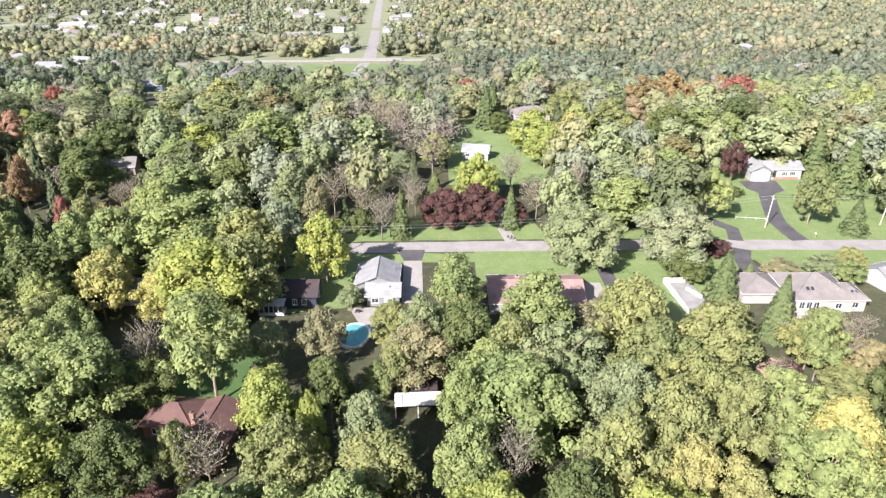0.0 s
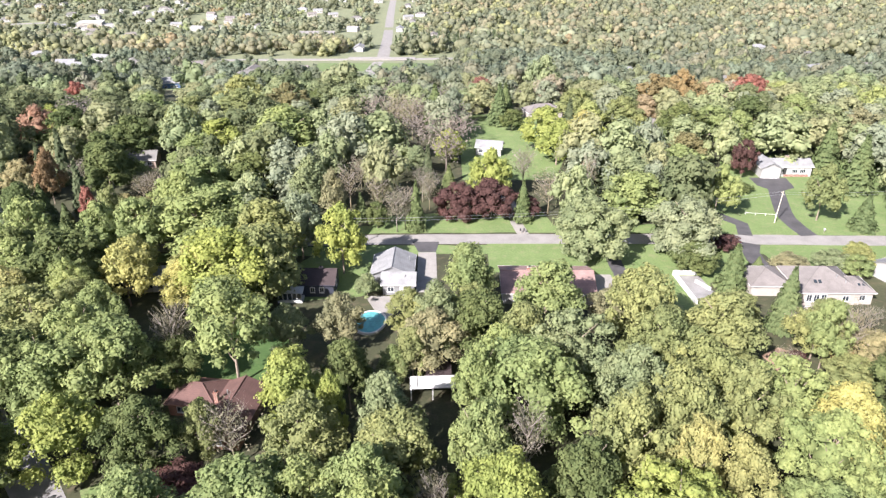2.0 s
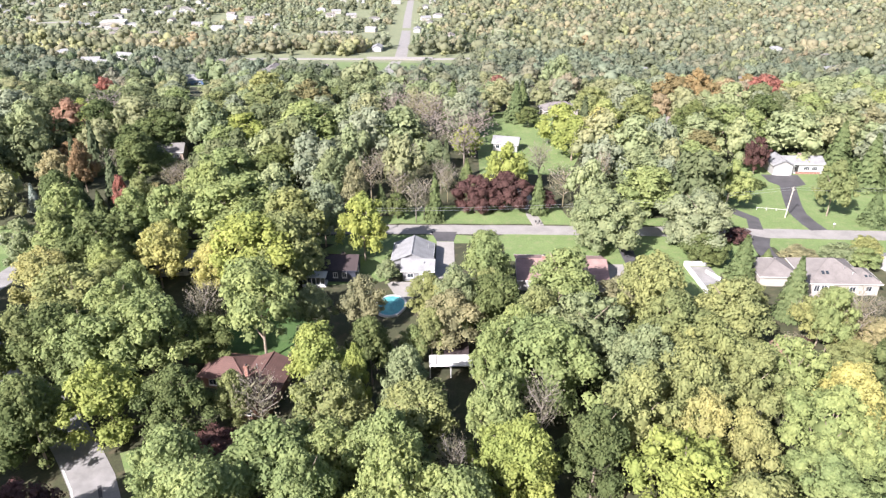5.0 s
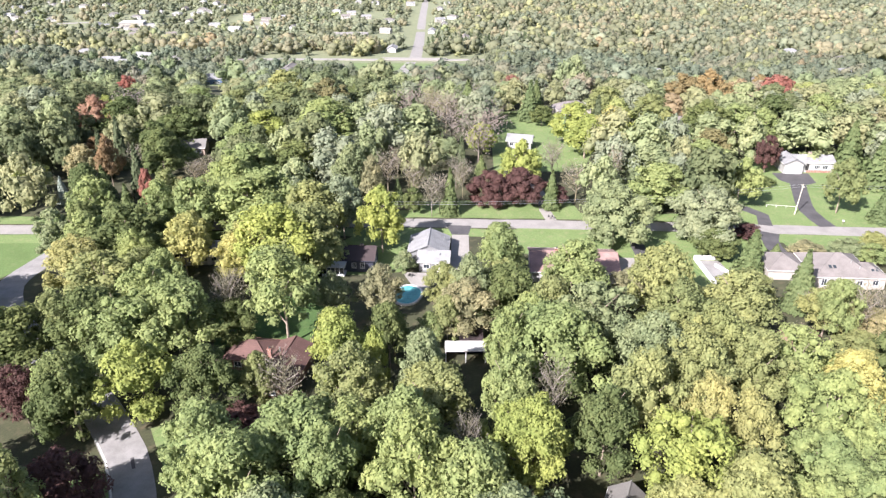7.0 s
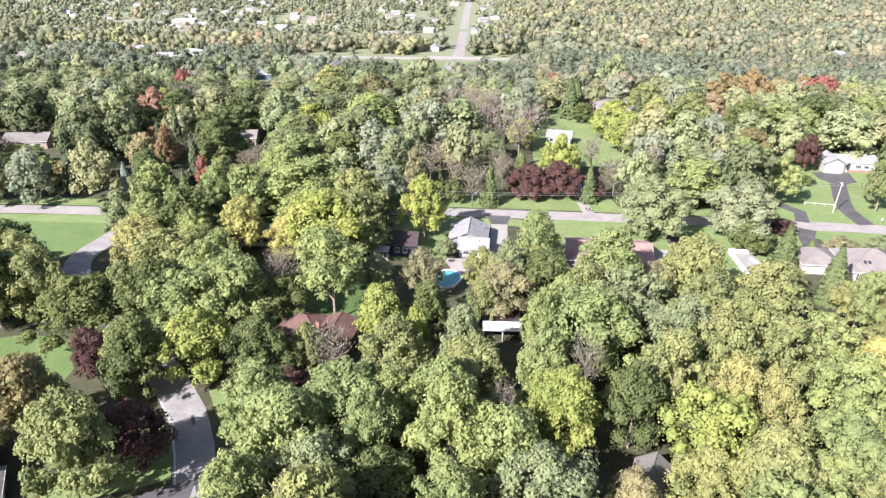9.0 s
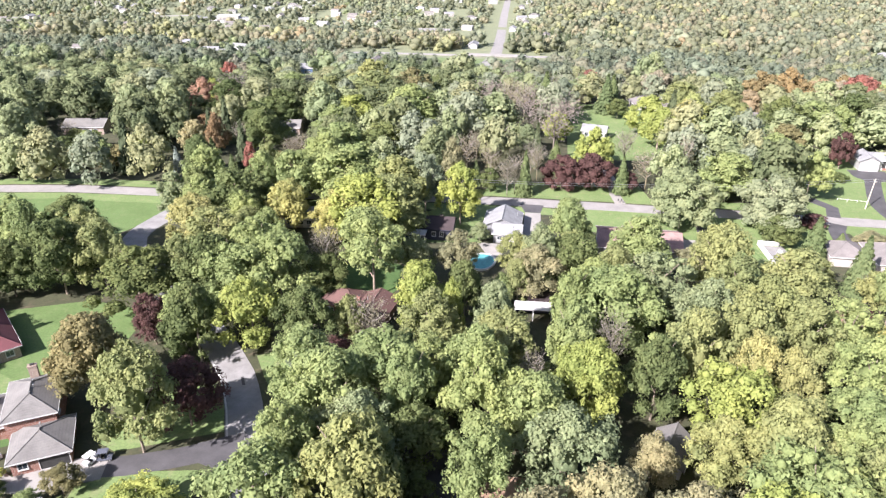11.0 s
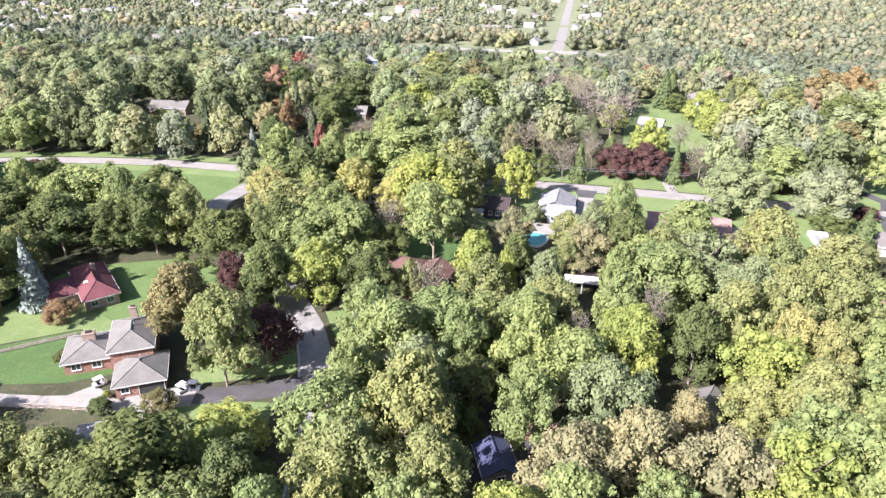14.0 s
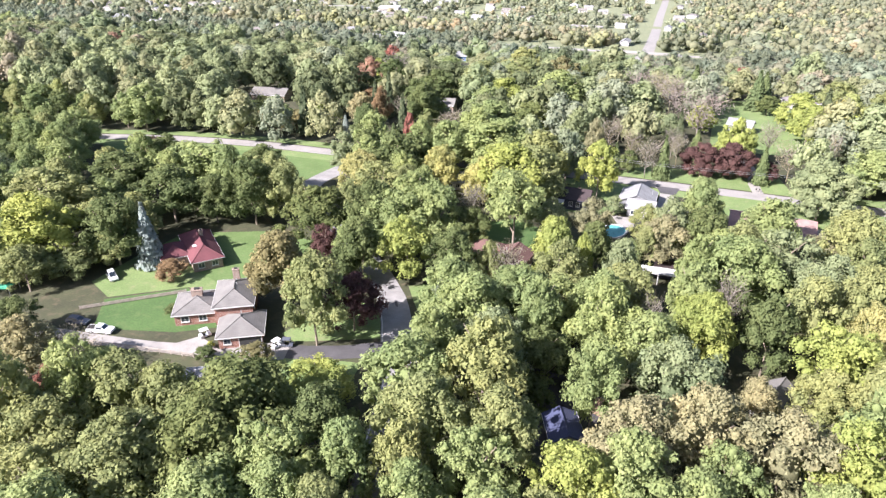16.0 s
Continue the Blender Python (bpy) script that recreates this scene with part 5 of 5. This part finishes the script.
for u in range(6):
    part("post", Shape().box(-6.2 + u * 1.04, -6.0, 1.5, 0.16, 0.16, 2.0), WHITE, porch)
part("screen", Shape().box(-3.6, -5.9, 1.5, 5.0, 0.04, 1.7), GLASS, porch)
part("screen", Shape().box(-6.2, -4.7, 1.5, 0.04, 2.3, 1.7), GLASS, porch)

# long house with a faded red roof
b = thing("pink_roofed_house", 20.6, 134.3, None, 0, "long low house with a faded red shingle roof", "house")
MAIN = (0, 0, 20.6, 12.4, 0, 2.9, 2.2, "gx")
wing_of(b, MAIN, WHITE_SIDING, ROOF_PINK, over=0.45)
for u in (-7, -2.5, 3, 7.5):
    opening(b, "window", "s", MAIN, u, 0.9, 1.6, 1.3, WHITE)
opening(b, "door", "s", MAIN, 9.3, 0.05, 1.0, 2.1, WHITE, 0)
opening(b, "window", "e", MAIN, -2, 0.9, 1.4, 1.2, WHITE)
chimney(b, -4, 0.3, 6.0, BRICK)

# large beige house
b = thing("beige_house", 81.9, 134, None, 0, "large beige house with many hipped beige shingle roofs", "house")
CORE, GAR, EAST = (1.3, 0.6, 13.2, 11.8, 0, 3.3, 3.1, "hip"), (-10.4, 2.9, 8.6, 9.0, 0, 2.8, 2.0, "hip"), (7.9, -1.6, 5.8, 7.0, 0, 3.2, 1.6, "hip")
for g in (CORE, GAR, EAST):
    wing_of(b, g, BEIGE_SIDING, ROOF_BEIGE)
for u in (-4.6, -3.0, -1.4):
    opening(b, "window", "s", CORE, u, 0.9, 1.2, 1.7, WHITE)
opening(b, "window", "s", CORE, 3.5, 1.0, 1.4, 1.3, WHITE)
opening(b, "window", "s", EAST, 0.6, 1.0, 1.4, 1.4, WHITE)
opening(b, "garage_door", "n", GAR, 0, 0.05, 4.8, 2.2, WHITE, 0)
for u in (-1.6, -0.6, 8.0, 9.0):
    w = Shape().box(0, 0, 0, 0.6, 0.9, 0.12)
    k = part("skylight", w, GLASS, b, "dark roof skylight")
    k.matrix_basis = pose(u, -3.1 if u < 5 else -3.4, 4.75 if u < 5 else 4.28, 25, 0, 0)
part("deck", Shape().box(-3.2, -7.3, 0.55, 5.2, 2.8, 0.12), FENCE_WOOD, b)
for u in (-5.6, -3.2, -0.8):
    part("deck_post", Shape().box(u, -8.6, 0.8, 0.1, 0.1, 1.6), WHITE, b)
part("deck_rail", Shape().box(-3.2, -8.6, 1.55, 5.0, 0.06, 0.08), WHITE, b)
vents(b, [(3.5, -2.0, 5.3), (5.0, -3.4, 4.6)])

# white house above the dark driveway
b = thing("white_house", 108, 213.5, None, 0, "white ranch house with a pale roof above a garage", "house")
MAIN, GAR = (2.0, 0, 13.0, 7.0, 0, 3.6, 1.4, "gx"), (-5.4, -1.0, 6.2, 8.4, 0, 3.6, 1.5, "gy")
wing_of(b, MAIN, WHITE_SIDING, ROOF_PALE)
wing_of(b, GAR, WHITE_SIDING, ROOF_PALE)
opening(b, "garage_door", "s", GAR, 0, 0.05, 4.6, 2.2, WHITE, 0)
opening(b, "door", "s", MAIN, -2.3, 0.9, 1.0, 2.1, DARK, 0)
opening(b, "window", "s", MAIN, -3.9, 1.3, 1.0, 1.4, WHITE)
for u in (1.0, 3.6):
    opening(b, "window", "s", MAIN, u, 1.3, 1.8, 1.3, WHITE, 2)
chimney(b, 1.5, 0.5, 6.0, TAN_BRICK)
part("base_wall", Shape().box(3.6, -3.58, 0.4, 8.0, 0.1, 0.8), BRICK, b)

# brown-roofed house under the tall trees
b = thing("brown_house", -43, 90, None, -6, "brown house with a brown shingle roof under tall trees", "house")
MAIN, SIDE = (-3.2, 2.3, 8.6, 7.0, 0, 2.8, 1.9, "hip"), (4.4, -1.6, 7.4, 13.5, 0, 2.8, 1.6, "gy")
wing_of(b, MAIN, BROWN_SIDING, ROOF_BROWN, BROWN_SIDING)
wing_of(b, SIDE, BROWN_SIDING, ROOF_BROWN, BROWN_SIDING)
for u in (-2.0, 1.6):
    opening(b, "window", "s", MAIN, u, 0.9, 1.4, 1.2, WHITE)
opening(b, "window", "s", SIDE, 0, 0.9, 1.6, 1.2, WHITE)
chimney(b, 1.4, -0.5, 5.4, BRICK, 0.7, 0.7)
vents(b, [(3.0, 0.6, 4.6)])

# grey gabled outhouse in the near wood
b = thing("grey_cottage", 19.5, 56, None, -20, "small white cottage with a grey gable roof in the wood", "house")
MAIN = (0, 0, 5.2, 7.5, 0, 2.4, 2.0, "gy")
wing_of(b, MAIN, WHITE_SIDING, ROOF_GREY)
opening(b, "window", "s", MAIN, 0, 1.0, 1.1, 1.1, WHITE)
opening(b, "door", "w", MAIN, 1.2, 0.05, 0.9, 2.0, WHITE, 0)

b = thing("blue_roofed_house", -13.0, 34.5, None, 25, "dark bluish-roofed house in deep tree shade", "house")
MAIN = (0, 0, 5.0, 6.5, 0, 2.8, 1.2, "gy")
wing_of(b, MAIN, GREY_PAINT, ROOF_BLUE)
opening(b, "window", "s", MAIN, 0, 1.0, 1.3, 1.2, WHITE)
opening(b, "window", "e", MAIN, 1, 1.0, 1.3, 1.2, WHITE)

b = thing("carport", -4.5, 96, None, 3, "open carport with a flat white roof among trees", "carport")
part("roof", Shape().box(0, 0, 2.75, 8.2, 3.6, 0.16).box(-3.4, 0, 2.9, 1.2, 3.0, 0.2), WHITE, b, "flat white roof")
# dark back wall: the shade under the roof is put into its colour
part("back_wall", Shape().box(0, 1.7, 1.35, 8.0, 0.12, 2.7), NAVY_SIDING, b)
for u in (-3.9, 0.0, 3.9):
    part("post", Shape().box(u, -1.6, 1.34, 0.22, 0.22, 2.68), WHITE, b)
part("annex", Shape().box(1.2, 4.0, 1.3, 4.4, 4.2, 2.6), NAVY_SIDING, b, "dark annex behind the carport")
part("annex_roof", Shape().box(1.2, 4.0, 2.72, 4.8, 4.6, 0.2), ROOF_DARK, b)


def simple_house(name, x, y, turn, sx, sy, eave, rise, kind, wall, roof, label, group="", turned=0):
    h = thing(name, x, y, None, turn, label, "house", group)
    wing = (0, 0, sx, sy, -1.0, eave, rise, kind)
    wing_of(h, wing, wall, roof)
    for u in (-0.3, 0.05, 0.3):
        opening(h, "window", "s", wing, u * sx, 1.0, 1.4, 1.2, WHITE)
    opening(h, "door", "s", wing, 0.18 * sx, 0.05, 1.0, 2.0, WHITE, 0)
    return h


simple_house("right_house", 106.5, 142, 20, 11, 8, 3.0, 1.8, "gx", WHITE_SIDING, ROOF_PALE, "white house with a pale gable roof")
simple_house("hidden_house", -72, 135.5, 10, 9, 7, 2.9, 1.8, "gx", WHITE_SIDING, ROOF_PALE, "pale-roofed house behind yellow trees")
simple_house("wood_house", -108, 219, 8, 10, 7, 3.0, 2.0, "gx", TAN_BRICK, ROOF_GREY, "brick house with a grey roof deep in the wood")
simple_house("lawn_house", 12, 233, -12, 9, 6, 3.0, 1.6, "gx", WHITE_SIDING, ROOF_PALE, "small white house beside an open lawn")
simple_house("back_house", 37, 287, 15, 15, 9, 3.2, 2.4, "hip", BEIGE_SIDING, ROOF_BEIGE, "beige hip-roofed house behind spruces")
simple_house("back_house", 71, 260, -4, 15, 8, 3.0, 2.2, "gx", WHITE_SIDING, ROOF_BEIGE, "white house with a beige roof among trees")
simple_house("ridge_house", -188, 207, 10, 16, 9, 3.0, 2.0, "gx", TAN_BRICK, ROOF_GREY, "brick house with a grey roof in trees")
simple_house("blue_house", -172, 408, 20, 10, 8, 4.0, 2.4, "gx", BLUE_SIDING, ROOF_PALE, "blue house with a pale roof on a lawn")
sheet("lawn", [(-190, 395), (-150, 395), (-135, 420), (-160, 436), (-188, 425)], LAWN, "open lawn round the blue house", 0.05)

simple_house("near_house", -75, 23.5, 30, 9, 7, 2.8, 1.5, "hip", WHITE_SIDING, ROOF_PALE, "pale-roofed house half hidden by trees")

# ---- far suburb ----
far = random.Random(5)
FAR_ROOFS = [ROOF_PALE, ROOF_GREY, ROOF_BEIGE, ROOF_PALE]
kinds = []
for i in range(8):
    kinds.append(simple_house("suburban_house", -300 + i * 8, 560, 0, far.uniform(11, 16), far.uniform(7.5, 9.5), 3.4, 2.0, ("gx", "hip")[i % 2],
                              (WHITE_SIDING, BEIGE_SIDING)[i % 3 == 0], FAR_ROOFS[i % 4], "pale suburban house among distant trees", "houses of the far suburb"))
for i, (x, y) in enumerate(HOMES):
    m = pose(x, y, height(y) + 1.0, 0, 0, far.choice((0, 8, 90, 20, -15)))
    if i < 8:
        kinds[i].matrix_world = m
    else:
        copy_thing(kinds[i % 8], m)
school = thing("school", -485, 940, None, 14, "long pale school building with flat roofs", "school")
part("hall", Shape().box(0, 0, 4, 30, 22, 8), BEIGE_SIDING, school)
part("wing", Shape().box(-26, 3, 2.5, 26, 16, 5), WHITE_SIDING, school)
part("wing", Shape().box(28, -2, 2.5, 28, 14, 5), WHITE_SIDING, school)
part("roof_edge", Shape().box(0, 0, 8.1, 31, 23, 0.5), WHITE, school)
store = thing("store", -165, 825, None, 3, "long low white store with a flat roof", "store")
part("wall", Shape().box(0, 0, 2.5, 46, 16, 5), WHITE_SIDING, store)
part("roof", Shape().box(0, 0, 5.2, 47, 17, 0.4), CONCRETE, store)

# ---- vehicles ----


def profile(shape, outline, half, inset=0.0):
    """A body from its side outline (along x and z), narrower by inset at the top."""
    top = max(z for x, z in outline)
    low = min(z for x, z in outline)
    n = len(outline)
    v = []
    for k in (-1, 1):
        for x, z in outline:
            v.append((x, k * (half - inset * (z - low) / (top - low)), z))
    shape.add(v, [tuple(range(n)), tuple(range(2 * n - 1, n - 1, -1))] + [((i + 1) % n, i, n + i, n + (i + 1) % n) for i in range(n)])
    return shape


def wheels(root, places, r=0.36, w=0.24):
    for x, y in places:
        t = part("wheel", Shape().tube((x, y - w / 2, r), (x, y + w / 2, r), r, r, 14), RUBBER, root)
        part("rim", Shape().tube((x, y - w / 2 - 0.02, r), (x, y + w / 2 + 0.02, r), r * 0.58, r * 0.58, 10), METAL, t)


def lamps(root, x0, x1, half, z):
    for k in (-1, 1):
        part("headlight", Shape().box(x1, k * half * 0.75, z, 0.08, 0.3, 0.16), METAL, root)
        part("tail_light", Shape().box(x0, k * half * 0.78, z, 0.08, 0.22, 0.2), ROOF_RED, root)


def pickup(x, y, turn, mat, label):
    c = thing("pickup_truck", x, y, None, turn, label, "truck")
    part("body", profile(Shape(), [(-2.7, 0.45), (2.7, 0.45), (2.75, 0.95), (1.3, 1.12), (-2.7, 1.12)], 0.97, 0.06), mat, c)
    part("cab", profile(Shape(), [(-0.75, 1.08), (1.35, 1.08), (0.7, 1.78), (-0.55, 1.8)], 0.92, 0.2), mat, c)
    part("windscreen", Shape().add([(1.3, -0.72, 1.16), (1.3, 0.72, 1.16), (0.79, 0.62, 1.72), (0.79, -0.62, 1.72)], [(0, 1, 2, 3)]), GLASS, c)
    for k in (-1, 1):
        part("side_window", Shape().add([(-0.55, k * 0.93, 1.2), (0.95, k * 0.93, 1.2), (0.6, k * 0.78, 1.7), (-0.45, k * 0.78, 1.7)], [(0, 1, 2, 3)]), GLASS, c)
    part("truck_bed", Shape().box(-1.72, 0, 1.13, 1.8, 1.6, 0.04), RUBBER, c, "dark truck bed liner")
    wheels(c, [(1.75, 0.86), (1.75, -0.86), (-1.7, 0.86), (-1.7, -0.86)], 0.4)
    lamps(c, -2.72, 2.74, 0.95, 0.85)
    return c


def car(x, y, turn, mat, label, name="car", tall=1.5, long=2.2):
    c = thing(name, x, y, None, turn, label, "car")
    part("body", profile(Shape(), [(-long, 0.35), (long, 0.35), (long + 0.03, 0.72), (long * 0.5, 0.95), (-long, 0.98)], 0.9, 0.05), mat, c)
    part("roof", profile(Shape(), [(-long * 0.92, 0.95), (long * 0.48, 0.92), (long * 0.12, tall), (-long * 0.72, tall)], 0.86, 0.2), mat, c)
    a = long
    part("windscreen", Shape().add([(a * 0.47, -0.68, 0.98), (a * 0.47, 0.68, 0.98), (a * 0.16, 0.58, tall - 0.05), (a * 0.16, -0.58, tall - 0.05)], [(0, 1, 2, 3)]), GLASS, c)
    part("rear_window", Shape().add([(-a * 0.93, 0.66, 1.02), (-a * 0.93, -0.66, 1.02), (-a * 0.74, -0.58, tall - 0.06), (-a * 0.74, 0.58, tall - 0.06)], [(0, 1, 2, 3)]), GLASS, c)
    for k in (-1, 1):
        part("side_window", Shape().add([(-a * 0.82, k * 0.87, 1.02), (a * 0.36, k * 0.87, 1.02), (a * 0.12, k * 0.74, tall - 0.08), (-a * 0.68, k * 0.74, tall - 0.08)], [(0, 1, 2, 3)]), GLASS, c)
    wheels(c, [(a * 0.62, 0.8), (a * 0.62, -0.8), (-a * 0.6, 0.8), (-a * 0.6, -0.8)], 0.33)
    lamps(c, -a, a + 0.02, 0.9, 0.7)
    return c


def golf_cart(x, y, turn, mat, label):
    c = thing("golf_cart", x, y, None, turn, label, "golf cart")
    part("body", profile(Shape(), [(-1.15, 0.3), (1.15, 0.3), (1.2, 0.75), (0.55, 0.9), (0.5, 0.5), (-0.35, 0.5), (-0.4, 0.85), (-1.15, 0.85)], 0.58, 0.04), mat, c)
    part("canopy", Shape().box(-0.1, 0, 1.82, 1.7, 1.2, 0.08).box(-0.1, 0, 1.87, 1.4, 1.0, 0.05), mat, c, "white canopy")
    part("seat", Shape().box(-0.25, 0, 0.72, 0.5, 1.0, 0.16).box(-0.5, 0, 1.0, 0.14, 1.0, 0.45), RUBBER, c)
    for u, v in ((0.62, 0.5), (0.62, -0.5), (-0.8, 0.5), (-0.8, -0.5)):
        part("post", Shape().tube((u, v, 0.8), (u * 0.98, v, 1.8), 0.025, 0.025), METAL, c)
    wheels(c, [(0.78, 0.5), (0.78, -0.5), (-0.75, 0.5), (-0.75, -0.5)], 0.23, 0.18)
    return c


pickup(-109.2, 30.6, 14, CAR_WHITE, "white pickup truck parked on the gravel driveway")
car(-116.4, 31.4, 10, CAR_DARK, "dark grey estate car parked in tree shade", "estate_car", 1.6, 2.4)
car(-124.6, 49.0, -30, CAR_WHITE, "small white van parked on the grass", "van", 2.0, 2.0)
golf_cart(-88.0, 37.2, 60, CAR_WHITE, "white golf cart beside the brick house")
golf_cart(-72.2, 39.6, 75, CAR_WHITE, "white golf cart before the open garage")
golf_cart(-70.4, 40.6, 20, CAR_DARK, "dark garden cart on the concrete court")
tent = thing("canopy_tent", -142, 35, None, 20, "green canopy tent at the edge of the trees", "tent")
TENT = plain("green_canvas", (0.02, 0.22, 0.13), 0.7)
part("canopy", Shape().add([(-2, -2, 2.2), (2, -2, 2.2), (2, 2, 2.2), (-2, 2, 2.2), (0, 0, 3.2), (-2, -2, 2.0), (2, -2, 2.0), (2, 2, 2.0), (-2, 2, 2.0)],
                           [(0, 1, 4), (1, 2, 4), (2, 3, 4), (3, 0, 4), (0, 5, 6, 1), (1, 6, 7, 2), (2, 7, 8, 3), (3, 8, 5, 0)]), TENT, tent)
for u, v in ((-1.9, -1.9), (1.9, -1.9), (1.9, 1.9), (-1.9, 1.9)):
    part("leg", Shape().tube((u, v, 0), (u, v, 2.2), 0.04, 0.04), METAL, tent)

# ---- pool and walled court ----


def oval(cx, cy, rx, ry, n=28):
    return [(cx + rx * math.cos(2 * math.pi * i / n) * (1 + 0.08 * math.sin(4 * math.pi * i / n)), cy + ry * math.sin(2 * math.pi * i / n)) for i in range(n)]


pool = thing("swimming_pool", -18.6, 119.6, None, 0, "turquoise oval swimming pool with a white rim", "pool")
outer, inner = oval(0, 0, 3.5, 4.6), oval(0, 0, 3.1, 4.2)
s = Shape()
n = len(outer)
s.add([(x, y, 0.5) for x, y in outer] + [(x, y, 0.5) for x, y in inner] + [(x, y, 0.0) for x, y in outer] + [(x, y, 0.1) for x, y in inner],
      [(i, (i + 1) % n, n + (i + 1) % n, n + i) for i in range(n)] + [(2 * n + i, 2 * n + (i + 1) % n, (i + 1) % n, i) for i in range(n)]
      + [(n + i, n + (i + 1) % n, 3 * n + (i + 1) % n, 3 * n + i) for i in range(n)])
part("rim", s, WHITE, pool)
part("water", Shape().prism(inner, 0.05, 0.36), POOL_BLUE, pool, "clear turquoise water")
sheet("patio", [(-21, 131), (-14.6, 131), (-13.8, 124), (-15.6, 119), (-18, 124.4)], CONCRETE, "pale concrete patio beside the pool", 0.09, "patio")
pool = thing("garden_pool", 8.6, 117.4, None, 8, "small covered blue pool under the trees", "pool")
part("rim", Shape().box(0, 0, 0.4, 7.6, 3.4, 0.8), GREY_PAINT, pool)
part("cover", Shape().box(0, 0, 0.84, 7.0, 2.9, 0.08), POOL_BLUE, pool, "blue pool cover")

court = thing("garden_wall", 53, 135, None, 0, "low white garden wall around a paved court", "wall")
part("long_wall", Shape().box(0.1, 0.2, 0.6, 0.45, 14.2, 1.2, 5), WHITE, court)
part("back_wall", Shape().box(2.6, 7.2, 0.6, 6.0, 0.4, 1.2), WHITE, court)
part("step_wall", Shape().box(4.8, 1.6, 0.4, 0.4, 4.6, 0.8, 30), WHITE, court)
sheet("patio", [(53.4, 141.6), (58.5, 141.6), (59.5, 134), (55, 128.6)], LANE, "grey paved court behind the low wall", 0.08, "patio")

# ---- poles, wires, fences, mailboxes ----


def utility_pole(x, y, h, lean):
    p = thing("utility_pole", x, y, None, 0, "pale weathered wooden utility pole beside the lawn", "pole", "utility poles")
    part("shaft", Shape().tube((0, 0, -0.3), (lean, 0, h), 0.17, 0.12, 10), POLE_WOOD, p)
    arm = part("crossarm", Shape().box(lean * 0.94, 0, h - 0.7, 0.12, 2.2, 0.14), POLE_WOOD, p)
    for k in (-0.9, 0.9):
        part("insulator", Shape().tube((lean * 0.94, k, h - 0.64), (lean * 0.94, k, h - 0.42), 0.05, 0.04), METAL, arm)
    return p


utility_pole(89.6, 173.2, 9.5, 0.5)
utility_pole(122.3, 174.5, 9.0, 0.6)
utility_pole(-28.5, 153.5, 9.5, 0.0)
wire = new("power_line", bpy.data.curves.new("power_line", "CURVE"))
wire.data.dimensions, wire.data.bevel_depth = "3D", 0.025
for k in (-0.9, 0.9):
    sp = wire.data.splines.new("POLY")
    pts = []
    for (a, b) in (((-28.5, 153.5), (89.9, 173.2)), ((89.9, 173.2), (122.8, 174.5))):
        for i in range(11):
            u = i / 10
            pts.append((a[0] + (b[0] - a[0]) * u, a[1] + (b[1] - a[1]) * u + k, 9.0 - 0.9 * 4 * u * (1 - u) * math.dist(a, b) / 60, 1))
    sp.points.add(len(pts) - 1)
    sp.points.foreach_set("co", [c for p in pts for c in p])
wire.data.materials.append(METAL)
tagged(wire, "thin grey overhead power line between poles", "power line")


def rail_fence(a, b, posts, h, mat, label, rails=2, board=0.12):
    f = thing("fence", a[0], a[1], None, math.degrees(math.atan2(b[1] - a[1], b[0] - a[0])), label, "fence")
    d = math.dist(a, b)
    post = Shape().box(0, 0, h / 2, 0.11, 0.11, h + 0.1).mesh("post")
    rail = Shape().box(d / 2, 0, 0, d, 0.05, board).mesh("rail")
    for i in range(posts):
        part("post", post, mat, f).location = (d * i / (posts - 1), 0, 0)
    for i in range(rails):
        part("rail", rail, mat, f).location = (0, -0.09, h * (0.9 - 0.8 * i / max(1, rails)))
    return f


rail_fence((-112, 25.6), (-85.2, 30.4), 12, 1.2, FENCE_WOOD, "weathered split-rail fence along the driveway", 3)
rail_fence((-120.5, 35.6), (-103.9, 50.3), 10, 0.9, FENCE_WOOD, "low weathered board fence behind the lawn", 4, 0.18)
rail_fence((83.5, 178.7), (91.6, 177.4), 4, 0.8, WHITE, "white-painted single rail fence on the lawn", 1, 0.09)
for x, y, m in ((17.4, 165.1, DARK), (18.4, 165.2, DARK), (100.2, 166.4, WHITE), (-48.6, 39.0, WHITE), (44.4, 158.4, WHITE)):
    b = thing("mailbox", x, y, None, 0, ("white" if m == WHITE else "dark") + " mailbox on a short post beside the road", "mailbox")
    part("post", Shape().box(0, 0, 0.5, 0.1, 0.1, 1.0), FENCE_WOOD, b)
    part("box", Shape().box(0, 0, 1.15, 0.35, 0.6, 0.3).tube((0, -0.3, 1.3), (0, 0.3, 1.3), 0.175, 0.175, 10), m, b)
for k, (x, y) in enumerate(((-49.2, 47.5), (-47.6, 44.2), (-56.8, 62.5))):
    sheet("road_patch", [(x, y), (x + 0.5, y + 0.2), (x - 0.9, y + 2.6), (x - 1.4, y + 2.3)], TAR, "narrow dark tar repair in the lane", 0.075, "road patch")
for k, (x, y) in enumerate(((44, 150), (46.4, 147), (48.8, 144))):
    sheet("mower_stripe", [(x, y), (x + 0.5, y), (x + 5.5, y - 13), (x + 5.0, y - 13)], FIELD, "darker mower stripe in the lawn", 0.034, "lawn stripe")
